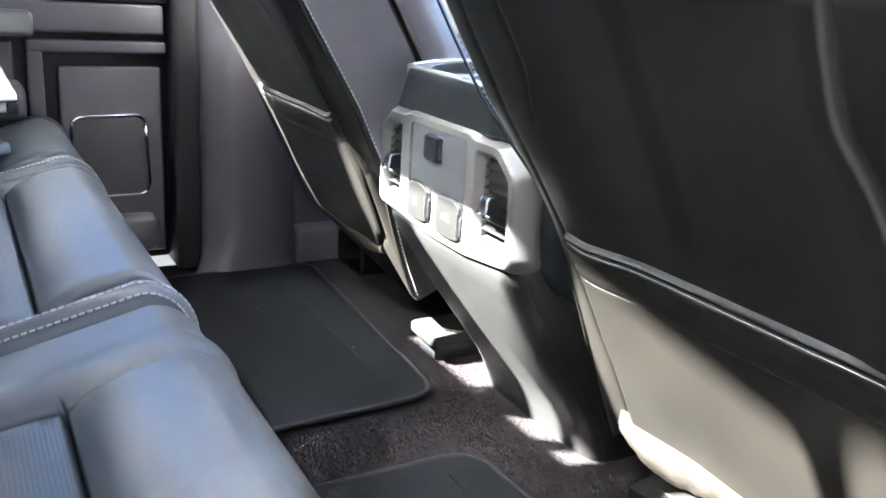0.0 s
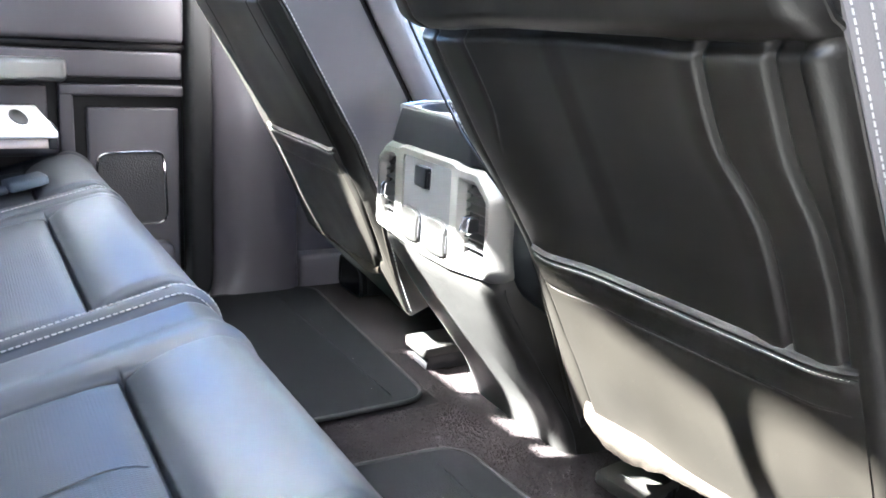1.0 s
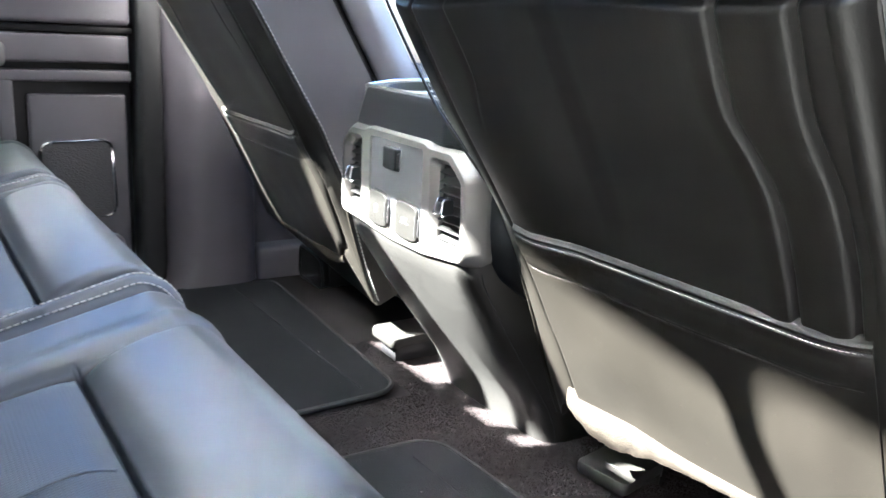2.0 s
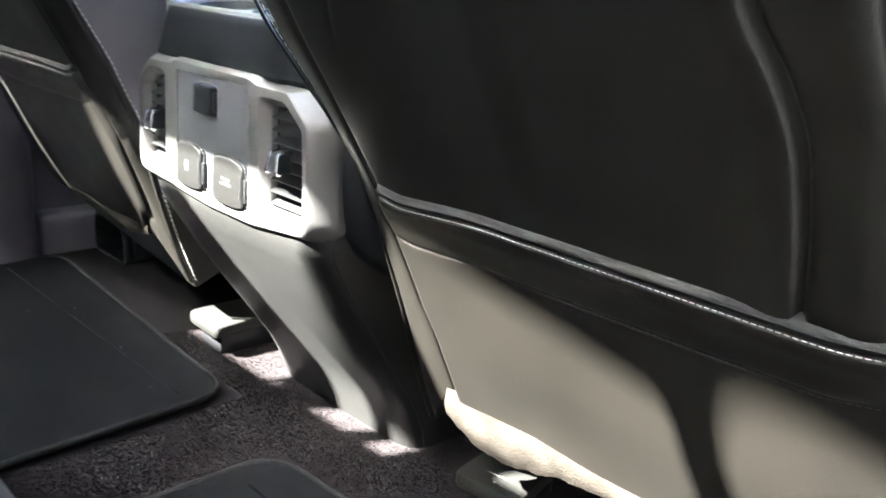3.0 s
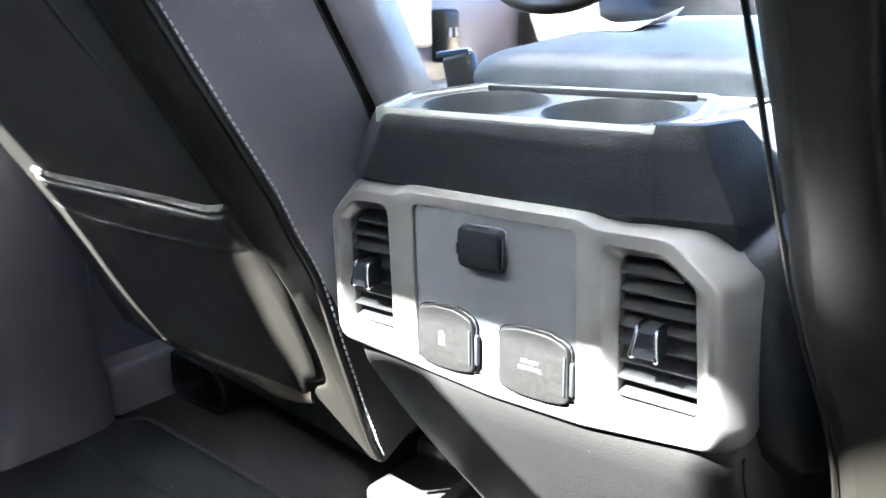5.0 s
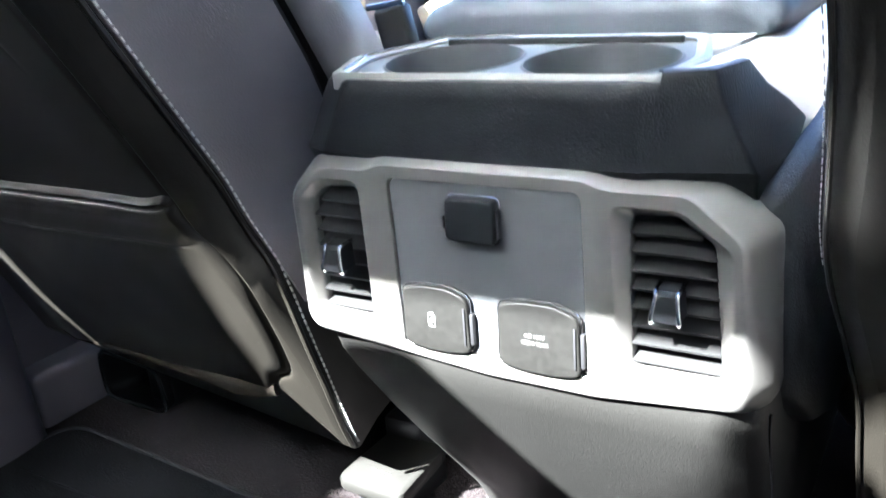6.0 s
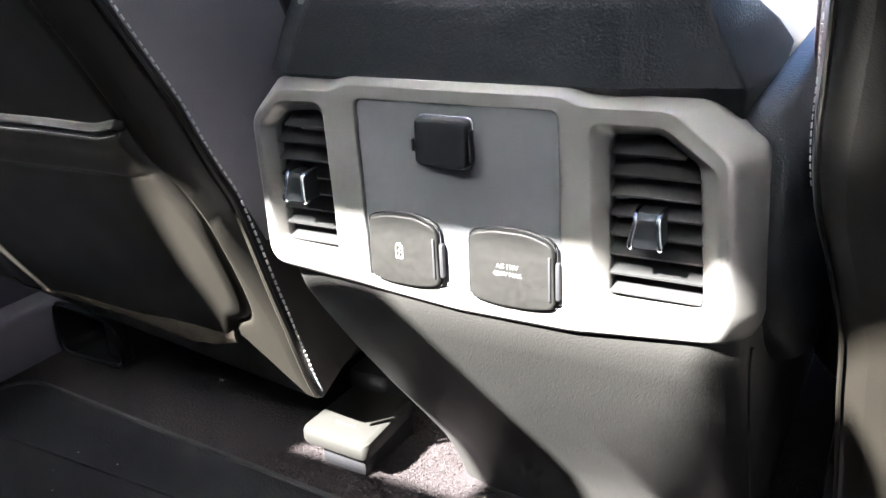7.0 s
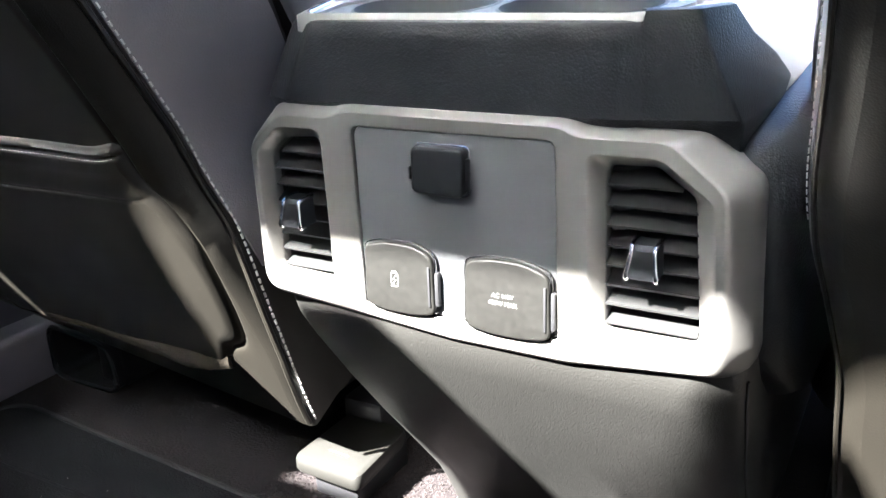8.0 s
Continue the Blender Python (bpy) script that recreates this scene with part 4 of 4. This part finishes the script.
    for s in (-1, 1):
        part("headrest_post", tube([(cx + s * 0.07, base.y - 0.22, 0.78), (cx + s * 0.07, base.y - 0.27, 0.90)], 0.006, 8), CHROME, seat)
    return seat


front_seat(-0.430, -0.035, 0.400, 1, 0.223, 0.222, 1.0, 1.0, DRIVER_EDGE, "black leather driver seat back with white stitching and pocket")
front_seat(0.450, -0.004, 0.371, -1, 0.240, 0.310, 0.2, 0.87, PASSENGER_EDGE, "black leather passenger seat back with white stitching and pocket")


# ---------------------------------------------------------------- rear bench
def bench_z(y):
    return 0.306 + (y + 0.478) * 0.25


def bench_section(x0, x1, edge, label):
    """One cushion of the bench: bolsters at its sides, a sunk middle with a cross seam, a rounded front."""
    b = thing("bench_cushion", label, "seat", ((x0 + x1) / 2, -0.6, 0.1), group="rear bench cushions")
    i0, i1 = x0 + edge[0], x1 - edge[1]
    seam_y = -0.482

    def top(x, s):
        """s runs over the cushion from its back (0) over the front edge to its foot."""
        length = 0.50
        e = min(x - x0, x1 - x)
        side = 0.016 * (1 - smoothstep(0.0, 0.022, e)) ** 2
        if s < length:
            y = -0.90 + s
            z = bench_z(y)
            n = Vector((0, -0.24, 0.97))
        else:
            r, ang = 0.055, min((s - length) / 0.055, math.pi / 2 - 0.1)
            y = -0.40 + r * math.sin(ang) * 0.85
            z = bench_z(-0.40) - r * (1 - math.cos(ang))
            n = Vector((0, math.sin(ang), math.cos(ang)))
            extra = max(0.0, s - length - r * (math.pi / 2 - 0.1))
            z -= extra
            y -= extra * 0.12
        d = -side
        ins = smoothstep(i0 - 0.012, i0 + 0.012, x) * smoothstep(i1 + 0.012, i1 - 0.012, x)
        d -= 0.004 * ins * smoothstep(0.46, 0.40, s)
        d -= (0.004 * (bell(x - i0, 0.009) + bell(x - i1, 0.009)) + 0.009 * (bell(x - i0, 0.0018) + bell(x - i1, 0.0018))) * smoothstep(0.56, 0.46, s)
        d -= (0.015 * bell(y - seam_y, 0.0018) + 0.007 * bell(y - seam_y, 0.013)) * ins
        d += 0.010 * ins * bell(y - seam_y - 0.055, 0.05) + 0.006 * ins * bell(y - seam_y + 0.08, 0.06)
        d += 0.006 * (bell(x - i0 + 0.03, 0.022) + bell(x - i1 - 0.03, 0.022))
        return Vector((x, y, z)) + n * d

    fine = lambda a, c: steps(a, c, max(2, int((c - a) / 0.006)))
    xs = sorted(set(round(v, 4) for v in fine(x0, x1) + steps(i0 - 0.012, i0 + 0.012, 24) + steps(i1 - 0.012, i1 + 0.012, 24)))
    ss = steps(0, 0.36, 16)[:-1] + steps(0.36, 0.405, 12)[:-1] + steps(0.405, 0.431, 30)[:-1] + steps(0.431, 0.52, 28)[:-1] + steps(0.52, 0.80, 26)
    bm = grid(top, xs, ss)
    rows = [(top(x0, s), top(x1, s)) for s in ss]
    for k in (0, 1):
        line = [r[k] for r in rows]
        foot = [Vector((p.x, p.y, 0.045)) for p in line]
        a = [bm.verts.new(p) for p in line]
        c = [bm.verts.new(p) for p in foot]
        for i in range(len(a) - 1):
            bm.faces.new((a[i], a[i + 1], c[i + 1], c[i]))
    bmesh.ops.remove_doubles(bm, verts=bm.verts, dist=0.0001)
    c = part("cushion", bm, SKYLIT_BENCH_LEATHER, b, angle=70)
    insert = part("insert", grid(lambda x, q: top(x, q) + Vector((0, 0, 0.0005)), [x for x in xs if i0 <= x <= i1], [q for q in ss if q <= seam_y + 0.90]), PERFORATED, b, "perforated leather seat insert")
    lines = [[top(x, s) + Vector((0, 0, 0.0006)) for s in steps(0.02, 0.60, 60)] for x in (x1 - 0.008, x1 - 0.020)]
    stitches(lines, "stitching", c, 0.0046, 0.0020, 0.0009)
    return b


bench_section(0.208, 0.735, (0.128, 0.10), "black leather bench cushion with perforated insert, blue sky sheen in its colour")
bench_section(-0.330, 0.202, (0.04, 0.04), "black leather middle bench cushion with perforated insert, blue sky sheen in its colour")
bench_section(-0.745, -0.336, (0.06, 0.06), "black leather outer bench cushion beside the door, blue sky sheen in its colour")
backrest = thing("rear_bench", "black leather rear bench back with headrests", "bench", (0, -0.8, 0.0))
part("base", box(-0.74, 0.74, -0.84, -0.40, 0.0, 0.10, 0.01), BLACK_PLASTIC, backrest, "black plastic bench base")
rings = []
for z, y0, y1 in [(0.22, -0.86, -0.68), (0.30, -0.86, -0.655), (0.5, -0.862, -0.68), (0.8, -0.865, -0.73), (0.98, -0.866, -0.765), (1.02, -0.865, -0.79), (1.032, -0.85, -0.81)]:
    o = rounded([Vector(p) for p in ((-0.73, y0), (0.73, y0), (0.73, y1), (-0.73, y1))], 0.02, 4)
    rings.append([(p[0], p[1], z) for p in o])
part("backrest", loft(rings), SKYLIT_BENCH_LEATHER, backrest, angle=50)
for x, w, z0, z1 in ((-0.460, 0.060, 1.052, 1.160), (0.497, 0.083, 1.080, 1.192), (-0.078, 0.178, 1.015, 1.084)):
    hr = part("headrest", box(x - w, x + w, -0.840, -0.770, z0, z1, min(0.034, (z1 - z0) * 0.45), 5), SKYLIT_BENCH_LEATHER, backrest)
    for s in (-0.045, 0.045):
        part("headrest_post", tube([(x + s, -0.81, 1.0), (x + s, -0.806, z0 + 0.01)], 0.006, 8), CHROME, hr)
# Unseen plate, its outline set by the shadow it throws on the console's foot.
shadow_outline = [(-0.336, 1.02), (-0.318, 1.104), (-0.277, 1.111), (-0.242, 1.123), (-0.210, 1.140), (-0.192, 1.166), (-0.180, 1.178), (-0.152, 1.178), (-0.142, 1.162), (-0.138, 1.02), (-0.262, 1.02), (-0.270, 1.096), (-0.303, 1.090), (-0.308, 1.02)]
part("shadow_plate", pad(shadow_outline, -0.795, -0.815, 0.001), BLACK_PLASTIC, backrest, "unseen plate shaped to cast the shadow on the console")


# ---------------------------------------------------------------- floor things
def floor_mat(outline, ridge, label):
    m = thing("floor_mat", label, "floor mat", (outline[0][0], outline[0][1], 0.0), group="rear floor mats")
    o = rounded([Vector(p) for p in outline], 0.05, 8)
    part("mat_body", loft([[(p[0], p[1], 0.004) for p in o], [(p[0], p[1], 0.011) for p in o], [(p[0], p[1], 0.0125) for p in inset(o, 0.004)]]), MAT_PILE, m)
    part("binding", tube([(p[0], p[1], 0.0105) for p in o], 0.0042, 8, None, True), MAT_EDGE, m, "raised black fabric binding")
    (ax, ay), (bx, by) = ridge
    part("ridge", tube([(ax + (bx - ax) * t, ay + (by - ay) * t, 0.0115) for t in steps(0, 1, 20)], 0.0028, 6), MAT_PILE, m)


floor_mat([(-0.070, 0.066), (-0.055, -0.36), (-0.69, -0.36), (-0.70, 0.105)], ((-0.095, 0.010), (-0.66, 0.004)), "charcoal carpet floor mat with bound rounded edge")
floor_mat([(0.70, 0.06), (0.70, -0.36), (0.085, -0.36), (0.092, 0.026)], ((0.13, -0.03), (0.68, -0.02)), "charcoal carpet floor mat near the open doorway")


def rail_cap(x, y, turn, top, label):
    """Moulded end cover of a seat rail: a plate on a black foot, with a raised tongue."""
    c = thing("rail_cover", label, "cover", (x, y, 0), group="seat rail covers")
    m = Matrix.Translation((x, y, 0)) @ Matrix.Rotation(radians(turn), 4, "Z")
    rings = []
    for z, k in ((top - 0.017, 0.97), (top - 0.014, 1.0), (top - 0.004, 1.0), (top - 0.001, 0.975), (top, 0.93)):
        o = rounded([Vector(p) * k for p in ((-0.042, -0.045), (0.042, -0.045), (0.038, 0.048), (-0.038, 0.048))], 0.010, 4)
        rings.append([(p[0], p[1], z + 0.06 * (p[1] + 0.02)) for p in o])
    part("cap", turned(loft(rings), m), CAP, c)
    part("slot", turned(tube([(a, -0.020, top + 0.0002) for a in steps(-0.012, 0.012, 4)], 0.0008, 6), m), RUBBER, c, "thin dark slot")
    part("foot", turned(box(-0.028, 0.028, -0.030, 0.060, 0.001, top - 0.012, 0.003, 2), m), BLACK_PLASTIC, c)


rail_cap(-0.215, 0.158, -3, 0.050, "sunlit grey plastic seat rail cover beside the console")
rail_cap(0.298, 0.192, 8, 0.032, "grey plastic seat rail cover under the passenger seat")


def bench_armrest():
    """Folded-down armrest over the far part of the bench, with a pale tray on top."""
    b = thing("folded_armrest", "folded-down rear armrest with pale tray and cup recesses", "armrest", (-0.56, -0.62, 0.32))
    part("pad", box(-0.740, -0.385, -0.80, -0.456, 0.388, 0.404, 0.005, 3), WARM_TRIM, b, "pale warm armrest edge")
    part("arm", box(-0.62, -0.50, -0.80, -0.66, 0.27, 0.392, 0.01, 2), SKYLIT_BENCH_LEATHER, b)
    t = part("tray", box(-0.750, -0.378, -0.81, -0.448, 0.4045, 0.4165, 0.004, 3), WHITE_TRAY, b, "glossy white tray top")
    for y in (-0.492, -0.540):
        o = [Vector((-0.555 + 0.105 * math.cos(a), y + 0.014 * math.sin(a))) for a in (2 * math.pi * k / 28 for k in range(28))]
        part("recess", loft([[(p[0], p[1], 0.4168 + d) for p in inset(o, k)] for k, d in ((0, 0), (0.0006, 0.0010), (0.002, 0.0012), (0.004, 0.0006))]), BLACK_PLASTIC, t, "dark oval cup recess")
    part("corner", box(-0.400, -0.3805, -0.462, -0.4475, 0.386, 0.4040, 0.003, 2), BLACK_PLASTIC, b)


WARM_TRIM = material("warm_pale_trim", (0.50, 0.42, 0.38), 0.6, grain=0.2, scale=700)
WHITE_TRAY = material("white_tray", (0.72, 0.72, 0.71), 0.3, vary=0.05)
bench_armrest()

buckle = thing("seat_belt_buckle", "grey seat belt buckle lying on the bench", "seat belt", (-0.47, -0.50, 0.31))
part("housing", turned(box(-0.022, 0.022, -0.032, 0.032, -0.008, 0.010, 0.006, 3), Matrix.Translation((-0.475, -0.492, bench_z(-0.492) + 0.016)) @ Matrix.Rotation(radians(15), 4, "Z") @ Matrix.Rotation(radians(10), 4, "X")), BUCKLE_GREY, buckle)
part("strap", tube([(-0.47, -0.52, bench_z(-0.52) + 0.014), (-0.465, -0.60, bench_z(-0.60) + 0.012), (-0.46, -0.66, bench_z(-0.66) + 0.008)], 0.008, 8), BUCKLE_GREY, buckle)


def under_seat_duct(x, y):
    """A black heater duct that opens under the seat beside the sill."""
    d = thing("heater_duct", "black plastic heater duct under the driver seat", "duct", (x, y, 0))
    o = rounded([Vector(p) for p in ((-0.06, 0.002), (0.06, 0.002), (0.05, 0.065), (-0.06, 0.075))], 0.02, 5)
    part("shell", loft([[(x + p[0] * k, yy, p[1] * k) for p in o] for yy, k in ((y, 1.0), (y + 0.004, 1.06), (y + 0.02, 1.0), (y + 0.2, 0.9))], False, True), BLACK_PLASTIC, d)
    part("lip", tube([(x + p[0] * 1.03, y, p[1] * 1.03 + 0.001) for p in o], 0.0035, 6, None, True), BLUE_BLACK, d, "smooth rounded duct lip")


under_seat_duct(-0.665, 0.185)


part("insert_seam", tube(curve_points([(0.505, -0.490, bench_z(-0.490) + 0.002), (0.490, -0.512, bench_z(-0.512) + 0.003), (0.489, -0.56, bench_z(-0.56) + 0.003), (0.489, -0.70, bench_z(-0.70) + 0.003), (0.489, -0.88, bench_z(-0.88) + 0.003)], 0.01), 0.0010, 6), SKYLIT_BENCH_LEATHER, bpy.data.objects["bench_cushion"], "raised seam across the insert")

stalk = thing("seat_belt_buckle", "black front seat belt buckle with a bright metal tongue", "seat belt", (-0.235, 0.30, 0.36))
part("stalk", tube([(-0.200, 0.32, 0.34), (-0.225, 0.31, 0.42), (-0.245, 0.302, 0.47)], 0.009, 8), BLACK_PLASTIC, stalk)
part("housing", turned(box(-0.020, 0.020, -0.010, 0.010, -0.030, 0.030, 0.006, 3), Matrix.Translation((-0.252, 0.30, 0.484)) @ Matrix.Rotation(radians(-12), 4, "Y")), BLACK_PLASTIC, stalk)
part("tongue", turned(box(-0.024, 0.024, -0.003, 0.003, -0.003, 0.004, 0.0015, 2), Matrix.Translation((-0.262, 0.295, 0.514)) @ Matrix.Rotation(radians(-6), 4, "Y")), CHROME, stalk, "bright metal tongue")


def sheet(u, v):
    """A leaf of paper that lies across the armrest lid and curls up at one corner."""
    x = -0.150 + 0.105 * u
    lift = 0.016 * max(0.0, u - 0.75) ** 2 * 16 * v + 0.012 * max(0.0, 0.22 - u) * 4
    return Vector((x + 0.02 * v, 0.30 + 0.075 * v, 0.5395 + 0.0055 * v + lift))


paper = part("paper_sheet", grid(sheet, steps(0, 1, 16), steps(0, 1, 10), thick=(0, 0, -0.0008)), PRINT_PAPER)
tagged(paper, "loose sheet of white paper on the armrest lid", "paper")

cover_near = bpy.data.objects["rail_cover.001"]
part("bracket", box(0.312, 0.330, 0.228, 0.236, 0.002, 0.050, 0.002, 2), CAP, cover_near, "upright metal bracket")

# crumbs and lint on the mats
lint_bm = bmesh.new()
rnd = random.Random(4)
for k in range(24):
    x, y = (rnd.uniform(-0.66, -0.09), rnd.uniform(-0.30, 0.05)) if k < 16 else (rnd.uniform(0.11, 0.30), rnd.uniform(-0.30, 0.0))
    r = rnd.uniform(0.0003, 0.0006)
    m = Matrix.Translation((x, y, 0.0128 + r * 0.4)) @ Matrix.Rotation(rnd.uniform(0, 3), 4, "Z") @ Matrix.Diagonal((rnd.uniform(0.8, 2.5), 1.0, 0.5, 1.0))
    bmesh.ops.create_icosphere(lint_bm, subdivisions=1, radius=r, matrix=m)
lint = part("lint", lint_bm, THREAD)
tagged(lint, "pale crumbs and lint on the floor mats", "crumbs", kind="stuff")


def carpet_pile(count, seed):
    """Short leaning tufts over the bare carpet between the mats and round the console's foot."""
    rng = np.random.default_rng(seed)
    x, y = rng.uniform(-0.30, 0.46, count * 2), rng.uniform(-0.34, 0.30, count * 2)
    bare = ~((x < -0.062) & (y < 0.085)) & ~((x > 0.088) & (y < 0.045)) & ~((x > -0.105) & (x < 0.15) & (y > 0.162))
    x, y = x[bare][:count], y[bare][:count]
    n = len(x)
    turn, tall, wide = rng.uniform(0, 2 * np.pi, n), rng.uniform(0.0012, 0.0028, n), rng.uniform(0.0004, 0.0008, n)
    lean = rng.normal(0, 0.0010, (n, 2))
    corners = []
    for k in range(3):
        a = turn + 2 * np.pi * k / 3
        corners.append(np.stack([x + wide * np.cos(a), y + wide * np.sin(a), np.full(n, 0.0004)], 1))
    tip = np.stack([x + lean[:, 0], y + lean[:, 1], tall], 1)
    verts = np.stack([*corners, tip], 1).reshape(-1, 3)
    b = np.arange(n) * 4
    faces = np.concatenate([np.stack([b + i, b + (i + 1) % 3, b + 3], 1) for i in range(3)])
    me = bpy.data.meshes.new("carpet_pile")
    me.from_pydata(verts.tolist(), [], faces.tolist())
    me.materials.append(PILE)
    return tagged(new("carpet_pile", me), "fuzzy brown-black carpet pile on the cabin floor", "carpet", kind="stuff")


PILE = material("carpet_pile", (0.0100, 0.0086, 0.0080), 0.95, vary=0.2, spec=0.03)
island = PILE.node_tree.nodes.new("ShaderNodeNewGeometry")
spread = PILE.node_tree.nodes.new("ShaderNodeMixRGB")
spread.inputs[1].default_value, spread.inputs[2].default_value = (0.0124, 0.0105, 0.0104, 1), (0.0225, 0.0191, 0.0188, 1)
PILE.node_tree.links.new(island.outputs["Random Per Island"], spread.inputs[0])
PILE.node_tree.links.new(spread.outputs[0], PILE.node_tree.nodes["Principled BSDF"].inputs["Base Color"])
carpet_pile(60000, 7)
